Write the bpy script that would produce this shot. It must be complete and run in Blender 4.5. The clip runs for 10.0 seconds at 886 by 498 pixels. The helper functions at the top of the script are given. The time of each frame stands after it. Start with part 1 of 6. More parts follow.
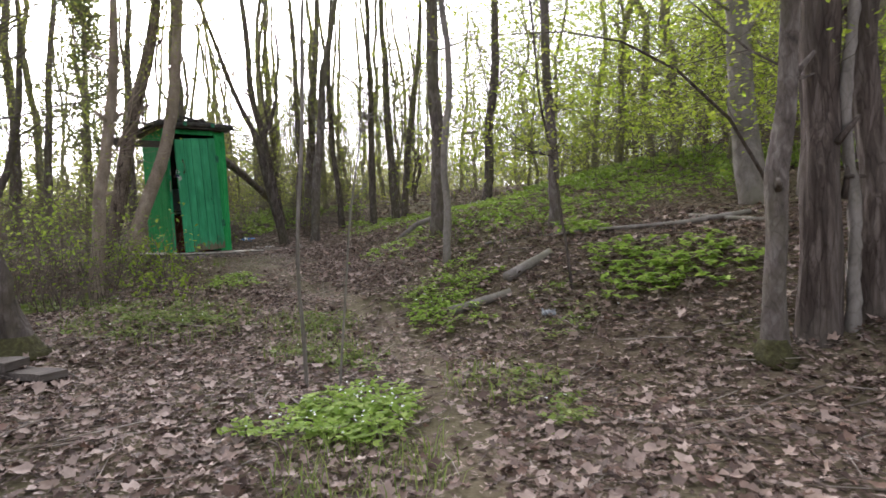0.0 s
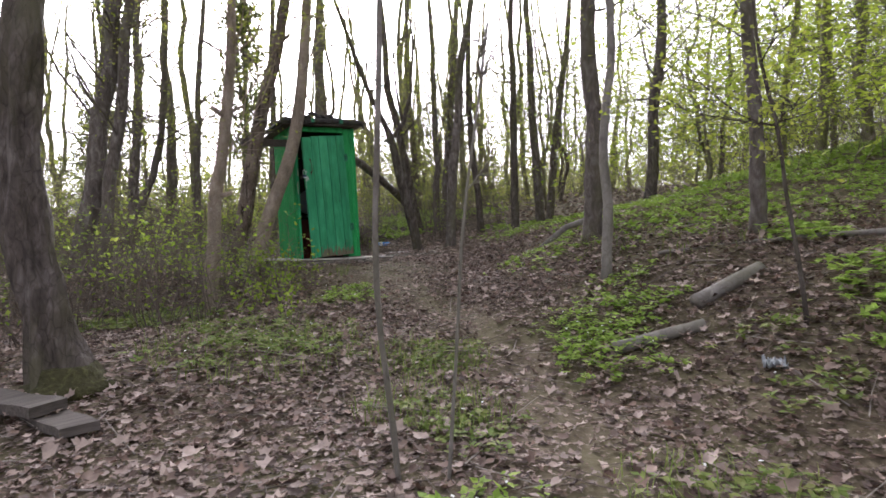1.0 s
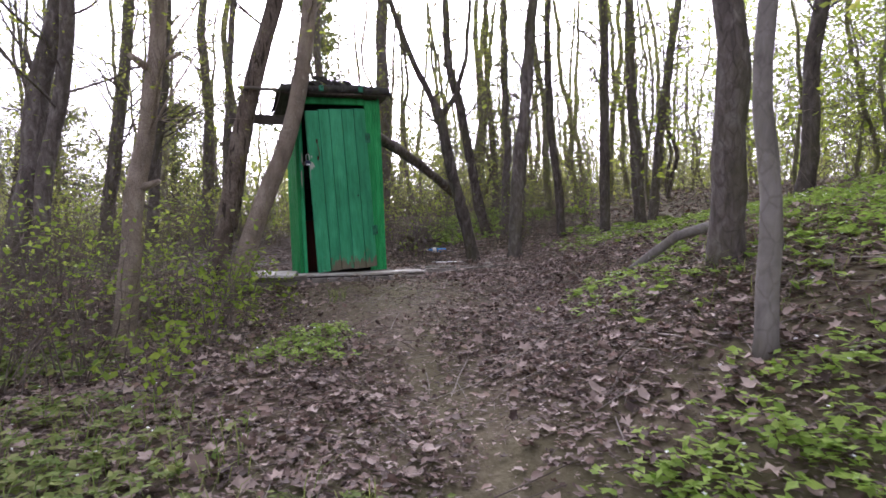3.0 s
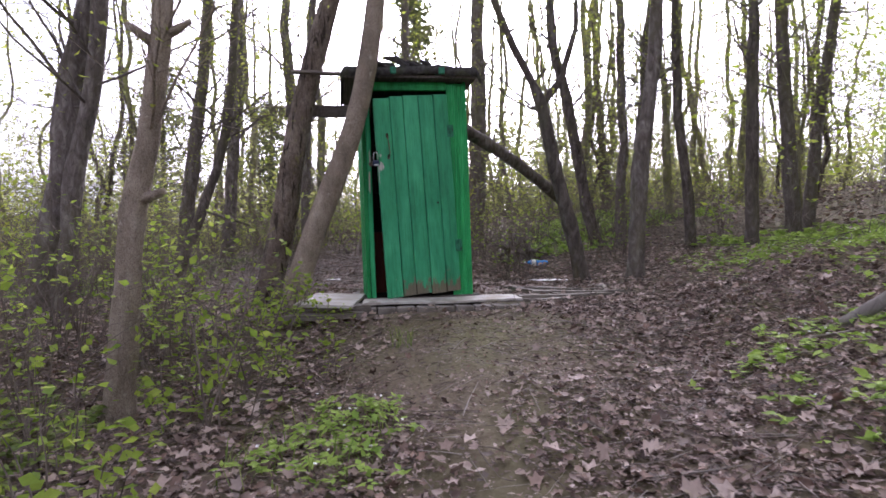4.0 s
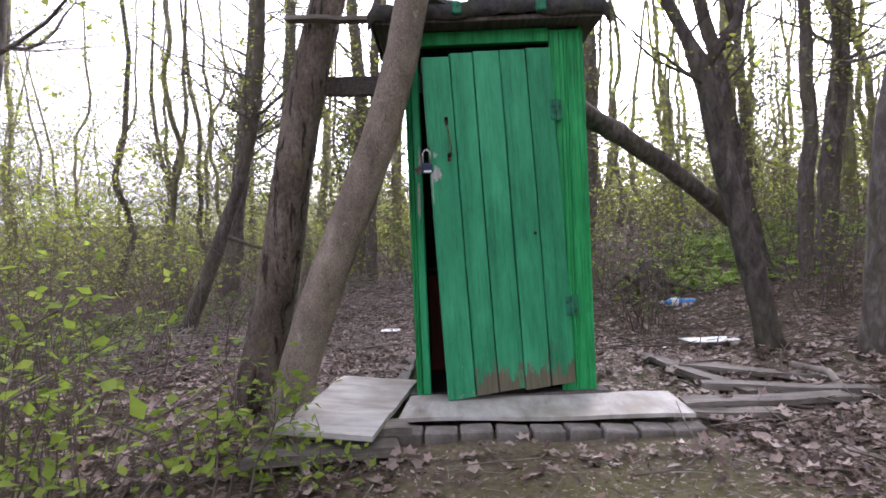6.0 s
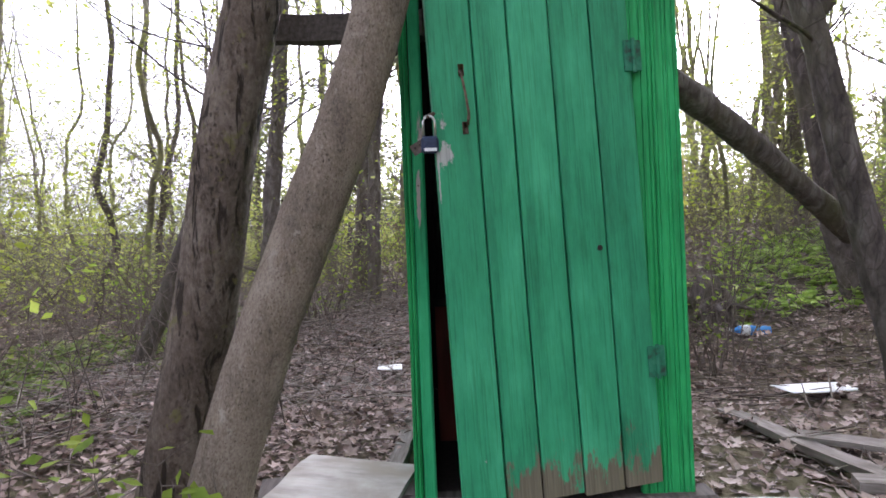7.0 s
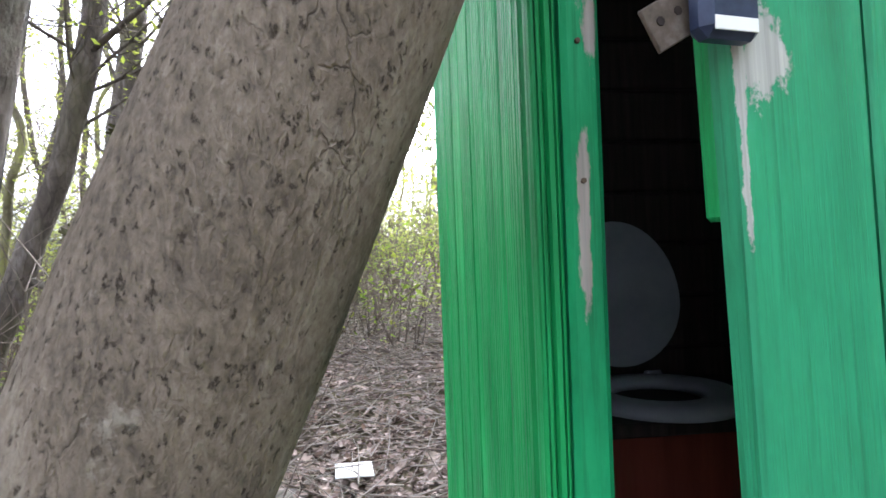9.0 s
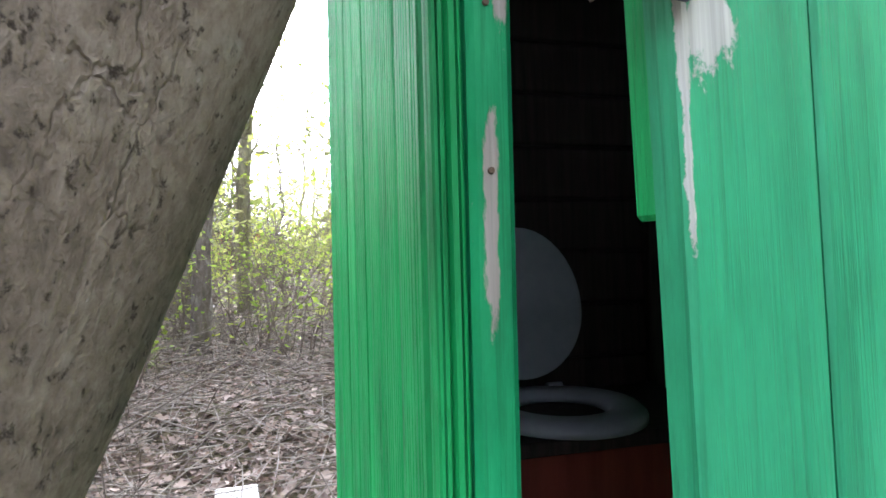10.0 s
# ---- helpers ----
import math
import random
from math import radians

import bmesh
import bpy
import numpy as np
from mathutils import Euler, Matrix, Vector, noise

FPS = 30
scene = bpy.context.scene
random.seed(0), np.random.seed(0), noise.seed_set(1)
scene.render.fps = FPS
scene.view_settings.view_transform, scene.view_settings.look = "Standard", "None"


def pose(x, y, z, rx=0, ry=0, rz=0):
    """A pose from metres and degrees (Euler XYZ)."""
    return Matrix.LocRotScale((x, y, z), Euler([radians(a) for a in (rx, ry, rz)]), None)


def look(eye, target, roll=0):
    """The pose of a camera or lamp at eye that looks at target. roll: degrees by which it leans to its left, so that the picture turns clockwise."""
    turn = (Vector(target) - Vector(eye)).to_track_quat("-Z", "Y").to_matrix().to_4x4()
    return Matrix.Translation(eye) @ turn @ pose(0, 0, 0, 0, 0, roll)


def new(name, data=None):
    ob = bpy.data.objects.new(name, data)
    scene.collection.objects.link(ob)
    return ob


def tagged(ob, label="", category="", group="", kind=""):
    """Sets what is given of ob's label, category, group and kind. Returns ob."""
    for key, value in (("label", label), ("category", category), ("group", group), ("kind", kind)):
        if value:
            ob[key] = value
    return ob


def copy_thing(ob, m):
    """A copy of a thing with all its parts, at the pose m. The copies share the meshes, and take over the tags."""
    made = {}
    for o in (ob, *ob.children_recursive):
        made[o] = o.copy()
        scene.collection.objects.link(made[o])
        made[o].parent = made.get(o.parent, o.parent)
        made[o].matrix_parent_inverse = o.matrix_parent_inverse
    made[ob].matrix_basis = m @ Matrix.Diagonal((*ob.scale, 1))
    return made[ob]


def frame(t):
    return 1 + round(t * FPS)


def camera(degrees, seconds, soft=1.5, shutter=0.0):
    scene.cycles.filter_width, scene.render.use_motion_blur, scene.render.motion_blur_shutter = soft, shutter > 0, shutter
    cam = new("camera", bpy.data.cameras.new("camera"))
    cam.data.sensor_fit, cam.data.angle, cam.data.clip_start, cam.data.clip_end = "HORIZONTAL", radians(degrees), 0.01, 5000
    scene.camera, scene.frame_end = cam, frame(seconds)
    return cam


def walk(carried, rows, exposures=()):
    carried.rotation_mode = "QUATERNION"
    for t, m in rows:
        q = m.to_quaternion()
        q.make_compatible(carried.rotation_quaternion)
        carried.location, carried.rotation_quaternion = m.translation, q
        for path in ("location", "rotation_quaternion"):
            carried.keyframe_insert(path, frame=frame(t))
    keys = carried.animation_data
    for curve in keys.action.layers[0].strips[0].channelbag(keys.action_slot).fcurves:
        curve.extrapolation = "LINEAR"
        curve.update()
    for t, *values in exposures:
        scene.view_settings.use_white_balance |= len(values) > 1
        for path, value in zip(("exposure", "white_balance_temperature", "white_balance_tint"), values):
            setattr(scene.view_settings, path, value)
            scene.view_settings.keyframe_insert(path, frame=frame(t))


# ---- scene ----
cam = camera(73.0, 10.0, 1.6, 0.1)
PATH = [
    (0, (1.281, 0.076, 0.868), (-0.196, 1.423, 0.823), -1.8),
    (0.5, (0.77, 0.471, 0.895), (-0.831, 1.669, 0.866), -1.7),
    (1, (0.285, 0.862, 0.897), (-1.471, 1.82, 0.877), -1.6),
    (1.5, (-0.118, 1.293, 0.914), (-1.912, 2.176, 0.901), -1.6),
    (2, (-0.571, 1.712, 0.931), (-2.391, 2.542, 0.92), -1.4),
    (2.5, (-1.011, 2.08, 0.951), (-2.856, 2.851, 0.941), -1.1),
    (3.8, (-2.575, 2.797, 1.161), (-4.535, 3.198, 1.136), -0.6),
    (4, (-2.813, 2.848, 1.195), (-4.784, 3.183, 1.174), -0.5),
    (4.5, (-3.393, 2.999, 1.312), (-5.385, 3.173, 1.288), -0.6),
    (5, (-3.877, 3.102, 1.417), (-5.875, 3.199, 1.396), -0.8),
    (5.5, (-4.384, 3.144, 1.471), (-6.383, 3.182, 1.454), -0.8),
    (5.7, (-4.587, 3.171, 1.465), (-6.587, 3.201, 1.448), -0.8),
    (6.8, (-5.755, 3.243, 1.557), (-7.753, 3.162, 1.572), -0.4),
    (7, (-5.969, 3.216, 1.526), (-7.968, 3.168, 1.543), -0.6),
    (7.5, (-6.456, 3.066, 1.6), (-8.456, 3.054, 1.614), -1.0),
    (8, (-6.879, 2.945, 1.583), (-8.879, 2.95, 1.605), -0.3),
    (8.5, (-7.156, 2.886, 1.654), (-9.154, 2.958, 1.679), -0.9),
    (9, (-7.354, 2.892, 1.674), (-9.344, 3.088, 1.708), -0.4),
    (9.5, (-7.423, 2.906, 1.679), (-9.389, 3.267, 1.731), 0.5),
    (10, (-7.466, 2.925, 1.672), (-9.398, 3.44, 1.729), 0.2),
]
walk(cam, [(t, look(eye, target, roll)) for t, eye, target, roll in PATH],
     ((0.0, 1.74, 6100, 18), (2.5, 1.8, 5800, 27), (5.0, 2.06, 5700, 30), (7.5, 2.45, 5650, 22), (8.0, 2.6, 5620, 20), (8.5, 3.06, 5600, 18), (9.0, 3.25, 5600, 16), (9.5, 3.6, 5600, 18), (10.0, 3.5, 5600, 15)))

# ---- world and sun ----
SUN_AZ, SUN_EL = 161.0, 17.0
world = bpy.data.worlds.new("world")
scene.world = world
world.use_nodes = True
wn, wl = world.node_tree.nodes, world.node_tree.links
sky = wn.new("ShaderNodeTexSky")
sky.sky_type, sky.sun_disc = "NISHITA", False
sky.sun_elevation, sky.sun_rotation = radians(SUN_EL + 13), radians(90 - SUN_AZ)
sky.air_density, sky.dust_density, sky.ozone_density = 1.6, 6.0, 1.0
pale = wn.new("ShaderNodeHueSaturation")
pale.inputs["Saturation"].default_value = 0.16
wl.new(sky.outputs[0], pale.inputs["Color"])
wl.new(pale.outputs[0], wn["Background"].inputs["Color"])
wn["Background"].inputs["Strength"].default_value = 0.15
sun_data = bpy.data.lights.new("sun", "SUN")
sun_data.energy, sun_data.angle, sun_data.color = 1.5, radians(10), (1.0, 0.95, 0.86)
sun = new("sun", sun_data)
az, el = radians(SUN_AZ), radians(SUN_EL)
sun_dir = Vector((math.cos(az) * math.cos(el), math.sin(az) * math.cos(el), math.sin(el)))
sun.matrix_world = look(sun_dir * 60, (0, 0, 0))


# ---- materials ----
def ramp_node(n, stops):
    r = n.new("ShaderNodeValToRGB")
    while len(r.color_ramp.elements) < len(stops):
        r.color_ramp.elements.new(0.5)
    for e, (p, c) in zip(r.color_ramp.elements, stops):
        e.position, e.color = p, (*c, 1)
    return r


def base_mat(name, rough=0.8):
    m = bpy.data.materials.new(name)
    m.use_nodes = True
    n, l = m.node_tree.nodes, m.node_tree.links
    b = n["Principled BSDF"]
    b.inputs["Roughness"].default_value = rough
    b.inputs["Specular IOR Level"].default_value = 0.2
    return m, n, l, b


def coords(n, l, scale=(1, 1, 1), kind="Object"):
    tc = n.new("ShaderNodeTexCoord")
    mp = n.new("ShaderNodeMapping")
    mp.inputs["Scale"].default_value = scale
    l.new(tc.outputs[kind], mp.inputs["Vector"])
    return mp.outputs["Vector"]


def noise_node(n, l, vec, scale, detail=6, rough=0.6, distort=0.0):
    t = n.new("ShaderNodeTexNoise")
    t.inputs["Scale"].default_value, t.inputs["Detail"].default_value = scale, detail
    t.inputs["Roughness"].default_value, t.inputs["Distortion"].default_value = rough, distort
    l.new(vec, t.inputs["Vector"])
    return t


def mix_node(n, l, fac, a, b, mode="MIX"):
    x = n.new("ShaderNodeMix")
    x.data_type, x.blend_type = "RGBA", mode
    for v, s in ((fac, x.inputs[0]), (a, x.inputs[6]), (b, x.inputs[7])):
        if isinstance(v, (int, float)):
            s.default_value = v
        elif isinstance(v, tuple):
            s.default_value = (*v, 1)
        else:
            l.new(v, s)
    return x.outputs[2]


def bump_node(n, l, b, height, strength, dist=0.01):
    u = n.new("ShaderNodeBump")
    u.inputs["Strength"].default_value, u.inputs["Distance"].default_value = strength, dist
    l.new(height, u.inputs["Height"])
    l.new(u.outputs[0], b.inputs["Normal"])


def noisy_mat(name, stops, scale=(1, 1, 1), freq=8, rough=0.85, bump=0.4, dist=0.01, stain=None, stain_freq=1.5, detail=8):
    m, n, l, b = base_mat(name, rough)
    v = coords(n, l, scale)
    t = noise_node(n, l, v, freq, detail)
    r = ramp_node(n, stops)
    l.new(t.outputs["Fac"], r.inputs[0])
    col = r.outputs[0]
    if stain:
        s = noise_node(n, l, coords(n, l), stain_freq, 5)
        f = ramp_node(n, [(0.45, (0, 0, 0)), (0.68, (1, 1, 1))])
        l.new(s.outputs["Fac"], f.inputs[0])
        col = mix_node(n, l, f.outputs[0], col, stain)
    l.new(col, b.inputs["Base Color"])
    bump_node(n, l, b, t.outputs["Fac"], bump, dist)
    return m


def bark_mat(name, dark, mid, light, freq=16, stretch=0.22, moss=None, bump=0.9, crack=0.35):
    m, n, l, b = base_mat(name, 0.92)
    v = coords(n, l, (1, 1, stretch))
    t = noise_node(n, l, v, freq, 9, 0.65, 0.6)
    vo = n.new("ShaderNodeTexVoronoi")
    vo.feature = "DISTANCE_TO_EDGE"
    vo.inputs["Scale"].default_value = freq * 1.6
    warp = mix_node(n, l, 0.035, v, t.outputs["Color"])
    l.new(warp, vo.inputs["Vector"])
    r = ramp_node(n, [(0.25, dark), (0.5, mid), (0.72, light)])
    l.new(t.outputs["Fac"], r.inputs[0])
    edge = ramp_node(n, [(0.0, (0.45, 0.42, 0.4)), (0.06, (1, 1, 1))])
    l.new(vo.outputs["Distance"], edge.inputs[0])
    col = mix_node(n, l, crack, r.outputs[0], edge.outputs[0], "MULTIPLY")
    big = noise_node(n, l, coords(n, l, (1, 1, 0.5)), 2.2, 4)
    f = ramp_node(n, [(0.45, (0, 0, 0)), (0.7, (1, 1, 1))])
    l.new(big.outputs["Fac"], f.inputs[0])
    col = mix_node(n, l, f.outputs[0], col, moss or tuple(c * 0.75 for c in mid))
    l.new(col, b.inputs["Base Color"])
    h = mix_node(n, l, 0.5, t.outputs["Fac"], edge.outputs[0])
    bump_node(n, l, b, h, bump, 0.012)
    return m


def pitted_bark(name, dark, mid, light, lichen, freq=120, fissure=0.5, pitted=0.72, wide=0.33, mossy=0.6):
    """Grey-brown bark seen close: fine scales, scattered dark pits, a few fissures, pale lichen blots."""
    m, n, l, b = base_mat(name, 0.9)
    v = coords(n, l, (1, 1, 0.62))
    t = noise_node(n, l, v, freq, 10, 0.7, 0.2)
    big = noise_node(n, l, coords(n, l, (1, 1, 0.6)), 7, 6, 0.6)
    r = ramp_node(n, [(0.38, tuple(c * 0.55 for c in mid)), (0.5, mid), (0.62, light)])
    mixed = mix_node(n, l, 0.5, t.outputs["Fac"], big.outputs["Fac"])
    l.new(mixed, r.inputs[0])
    vo = n.new("ShaderNodeTexVoronoi")
    vo.inputs["Scale"].default_value = freq
    vo.inputs["Randomness"].default_value = 1.0
    warp = mix_node(n, l, 0.02, v, t.outputs["Color"])
    l.new(warp, vo.inputs["Vector"])
    pit = ramp_node(n, [(0.12, (1, 1, 1)), (0.3, (0, 0, 0))])
    l.new(vo.outputs["Distance"], pit.inputs[0])
    sel = noise_node(n, l, v, freq * 0.3, 3)
    sr = ramp_node(n, [(0.36, (0, 0, 0)), (0.47, (pitted, pitted, pitted))])
    l.new(sel.outputs["Fac"], sr.inputs[0])
    pits = mix_node(n, l, 1.0, pit.outputs[0], sr.outputs[0], "MULTIPLY")
    col = mix_node(n, l, pits, r.outputs[0], dark)
    fz = noise_node(n, l, coords(n, l, (1, 1, 0.16)), 24, 4, 0.6, 0.8)
    fr = ramp_node(n, [(wide, (1, 1, 1)), (wide + 0.055, (0, 0, 0))])
    l.new(fz.outputs["Fac"], fr.inputs[0])
    fs = mix_node(n, l, 1.0, fr.outputs[0], (fissure, fissure, fissure), "MULTIPLY")
    col = mix_node(n, l, fs, col, dark)
    ck = n.new("ShaderNodeTexVoronoi")
    ck.feature = "DISTANCE_TO_EDGE"
    ck.inputs["Scale"].default_value = 46
    bent = noise_node(n, l, v, 30, 4, 0.6)
    l.new(mix_node(n, l, 0.03, coords(n, l, (1, 1, 0.5)), bent.outputs["Color"]), ck.inputs["Vector"])
    cr = ramp_node(n, [(0.0, (0.4, 0.4, 0.4)), (0.05, (0, 0, 0))])
    l.new(ck.outputs["Distance"], cr.inputs[0])
    cs = noise_node(n, l, coords(n, l, (1, 1, 0.5)), 17, 3)
    cm = ramp_node(n, [(0.52, (0, 0, 0)), (0.68, (1, 1, 1))])
    l.new(cs.outputs["Fac"], cm.inputs[0])
    cracks = mix_node(n, l, 1.0, cr.outputs[0], cm.outputs[0], "MULTIPLY")
    col = mix_node(n, l, cracks, col, dark)
    li = noise_node(n, l, coords(n, l), 13, 8, 0.7)
    lr = ramp_node(n, [(mossy, (0, 0, 0)), (mossy + 0.07, (0.8, 0.8, 0.8))])
    l.new(li.outputs["Fac"], lr.inputs[0])
    col = mix_node(n, l, lr.outputs[0], col, lichen)
    l.new(col, b.inputs["Base Color"])
    lump = noise_node(n, l, coords(n, l, (1, 1, 0.7)), 48, 5, 0.55)
    h = mix_node(n, l, 0.5, t.outputs["Fac"], lump.outputs["Fac"])
    h = mix_node(n, l, 0.5, h, pits, "SUBTRACT")
    h = mix_node(n, l, 0.6, h, fs, "SUBTRACT")
    h = mix_node(n, l, 0.5, h, cracks, "SUBTRACT")
    bump_node(n, l, b, h, 1.0, 0.022)
    return m


def leaf_mat(name, colours, glow=0.45, rough=0.6):
    """Thin leaf that lets light through; colour varies from leaf to leaf."""
    m, n, l, b = base_mat(name, rough)
    g = n.new("ShaderNodeNewGeometry")
    step = 1 / max(1, len(colours) - 1)
    r = ramp_node(n, [(i * step, c) for i, c in enumerate(colours)])
    l.new(g.outputs["Random Per Island"], r.inputs[0])
    t = noise_node(n, l, coords(n, l), 40, 3)
    col = mix_node(n, l, 0.35, r.outputs[0], t.outputs["Fac"], "OVERLAY")
    l.new(col, b.inputs["Base Color"])
    tr = n.new("ShaderNodeBsdfTranslucent")
    l.new(col, tr.inputs["Color"])
    mx = n.new("ShaderNodeMixShader")
    mx.inputs[0].default_value = glow
    l.new(b.outputs[0], mx.inputs[1])
    l.new(tr.outputs[0], mx.inputs[2])
    l.new(mx.outputs[0], n["Material Output"].inputs["Surface"])
    return m


def paint_mat(name, green, worn, worn_at=0.62, low=0.0, rough=0.5, grain=1.0, spots=(), chip=0.3):
    """Old oil paint on planks: grain ridges, flaked spots, dirt towards the foot where the paint has gone."""
    m, n, l, b = base_mat(name, rough)
    info = n.new("ShaderNodeObjectInfo")
    tc = n.new("ShaderNodeTexCoord")
    off = n.new("ShaderNodeVectorMath")
    off.operation = "MULTIPLY_ADD"
    l.new(info.outputs["Random"], off.inputs[0])
    off.inputs[1].default_value = (7.3, 3.1, 9.7)
    l.new(tc.outputs["Object"], off.inputs[2])
    mp = n.new("ShaderNodeMapping")
    mp.inputs["Scale"].default_value = (1, 1, 0.025)
    l.new(off.outputs[0], mp.inputs["Vector"])
    fibre = noise_node(n, l, mp.outputs["Vector"], 150, 4, 0.55, 0.3)
    mp2 = n.new("ShaderNodeMapping")
    mp2.inputs["Scale"].default_value = (1, 1, 0.3)
    l.new(off.outputs[0], mp2.inputs["Vector"])
    blotch = noise_node(n, l, mp2.outputs["Vector"], 5.5, 8, 0.7)
    dk, lt = tuple(c * 0.58 for c in green), tuple(min(1, c * 1.35 + 0.016) for c in green)
    r = ramp_node(n, [(0.36, dk), (0.5, green), (0.64, lt)])
    streak = noise_node(n, l, mp.outputs["Vector"], 22, 5, 0.6)
    tone = mix_node(n, l, 0.28, blotch.outputs["Fac"], streak.outputs["Fac"])
    l.new(tone, r.inputs[0])
    fr = ramp_node(n, [(0.36, (0.2, 0.3, 0.25)), (0.46, (1, 1, 1))])
    l.new(fibre.outputs["Fac"], fr.inputs[0])
    col = mix_node(n, l, 0.5 * grain, r.outputs[0], fr.outputs[0], "MULTIPLY")
    wood = ramp_node(n, [(0.3, tuple(c * 0.6 for c in worn)), (0.7, worn)])
    l.new(fibre.outputs["Fac"], wood.inputs[0])
    # flaking: blotches, and the splashed foot of the boards
    sep = n.new("ShaderNodeSeparateXYZ")
    l.new(tc.outputs["Object"], sep.inputs[0])
    foot = n.new("ShaderNodeMapRange")
    foot.inputs["From Min"].default_value, foot.inputs["From Max"].default_value = 0.0, 0.27
    foot.inputs["To Min"].default_value, foot.inputs["To Max"].default_value = low, 0.0
    l.new(sep.outputs["Z"], foot.inputs["Value"])
    sum_ = n.new("ShaderNodeMath")
    sum_.operation = "ADD"
    mp3 = n.new("ShaderNodeMapping")
    mp3.inputs["Scale"].default_value = (1, 1, chip)
    l.new(off.outputs[0], mp3.inputs["Vector"])
    flake = noise_node(n, l, mp3.outputs["Vector"], 15 if chip < 0.5 else 24, 10, 0.74)
    l.new(flake.outputs["Fac"], sum_.inputs[0])
    l.new(foot.outputs[0], sum_.inputs[1])
    total = sum_.outputs[0]
    for (px, pz), (rx, rz), gain in spots:
        sh = n.new("ShaderNodeMapping")
        sh.inputs["Location"].default_value = (-px / rx, 0, -pz / rz)
        sh.inputs["Scale"].default_value = (1 / rx, 1 / 0.007, 1 / rz)
        l.new(tc.outputs["Object"], sh.inputs["Vector"])
        ln = n.new("ShaderNodeVectorMath")
        ln.operation = "LENGTH"
        l.new(sh.outputs[0], ln.inputs[0])
        mr = n.new("ShaderNodeMapRange")
        mr.inputs["From Min"].default_value, mr.inputs["From Max"].default_value = 0.2, 1.3
        mr.inputs["To Min"].default_value, mr.inputs["To Max"].default_value = gain, 0.0
        l.new(ln.outputs["Value"], mr.inputs["Value"])
        ad = n.new("ShaderNodeMath")
        l.new(total, ad.inputs[0])
        l.new(mr.outputs[0], ad.inputs[1])
        total = ad.outputs[0]
    fk = ramp_node(n, [(worn_at, (0, 0, 0)), (worn_at + 0.06, (1, 1, 1))])
    l.new(total, fk.inputs[0])
    col = mix_node(n, l, fk.outputs[0], col, wood.outputs[0])
    l.new(col, b.inputs["Base Color"])
    ro = n.new("ShaderNodeMapRange")
    ro.inputs["To Min"].default_value, ro.inputs["To Max"].default_value = rough, 0.9
    l.new(fk.outputs[0], ro.inputs["Value"])
    l.new(ro.outputs[0], b.inputs["Roughness"])
    dab = noise_node(n, l, mp2.outputs["Vector"], 60, 6, 0.65)
    hh = mix_node(n, l, 0.35, fibre.outputs["Fac"], dab.outputs["Fac"])
    hh = mix_node(n, l, 0.25, hh, fk.outputs[0], "SUBTRACT")
    bump_node(n, l, b, hh, min(1.0, 0.9 * grain), 0.005)
    return m


GREEN = (0.034, 0.262, 0.122)
M_door = paint_mat("door_paint", GREEN, (0.17, 0.15, 0.1), 0.72, 0.38, 0.5, 0.62)
M_side = paint_mat("side_paint", (0.02, 0.29, 0.08), (0.3, 0.27, 0.24), 0.7, 0.12, 0.55, 1.0)
M_door_lock = paint_mat("door_paint_worn", GREEN, (0.46, 0.46, 0.42), 0.72, 0.17, 0.5, 0.62, (((0.03, 1.09), (0.034, 0.055), 0.42), ((0.004, 1.0), (0.005, 0.17), 0.3), ((0.03, 1.19), (0.035, 0.07), 0.2)), 0.75)
M_jamb = paint_mat("jamb_paint", (0.02, 0.275, 0.1), (0.42, 0.37, 0.33), 0.7, 0.12, 0.55, 0.6, (((0.018, 1.01), (0.009, 0.11), 0.33), ((0.03, 1.2), (0.02, 0.12), 0.3), ((0.0, 0.9), (0.006, 0.3), 0.17)))
# brown wood, with the darkness of the unlit shed put into its colour
M_shaded_wood = noisy_mat("shaded_wood", [(0.3, (0.012, 0.009, 0.008)), (0.7, (0.04, 0.03, 0.026))], (1, 1, 0.06), 60, 0.8, 0.3, 0.004)
M_grey_wood = noisy_mat("weathered_wood", [(0.3, (0.1, 0.085, 0.07)), (0.55, (0.2, 0.175, 0.15)), (0.75, (0.3, 0.27, 0.24))], (0.07, 1, 1), 70, 0.85, 0.4, 0.004, (0.09, 0.075, 0.055), 3)
M_beam = noisy_mat("dark_beam", [(0.3, (0.05, 0.042, 0.036)), (0.7, (0.13, 0.11, 0.095))], (1, 0.07, 1), 60, 0.85, 0.4, 0.004)
M_white_board = noisy_mat("white_board", [(0.28, (0.2, 0.18, 0.15)), (0.46, (0.37, 0.345, 0.305)), (0.7, (0.5, 0.475, 0.43))], (1, 0.25, 1), 14, 0.75, 0.25, 0.003, (0.27, 0.24, 0.19), 3.4)
M_felt = noisy_mat("roofing_felt", [(0.3, (0.02, 0.019, 0.018)), (0.7, (0.075, 0.07, 0.065))], (1, 1, 1), 26, 0.95, 0.6, 0.01, (0.06, 0.065, 0.03), 4)
M_brick = noisy_mat("brick", [(0.3, (0.13, 0.115, 0.1)), (0.7, (0.26, 0.23, 0.2))], (1, 1, 1), 30, 0.9, 0.5, 0.006, (0.07, 0.06, 0.045), 7)
M_red = noisy_mat("red_board", [(0.3, (0.1, 0.022, 0.014)), (0.7, (0.17, 0.04, 0.026))], (1, 1, 0.1), 30, 0.6, 0.2, 0.003)
# white plastic greyed down: the shade inside the shed is in the colour
M_seat = noisy_mat("shaded_white_plastic", [(0.3, (0.2, 0.21, 0.24)), (0.7, (0.28, 0.29, 0.32))], (1, 1, 1), 8, 0.3, 0.03, 0.002)
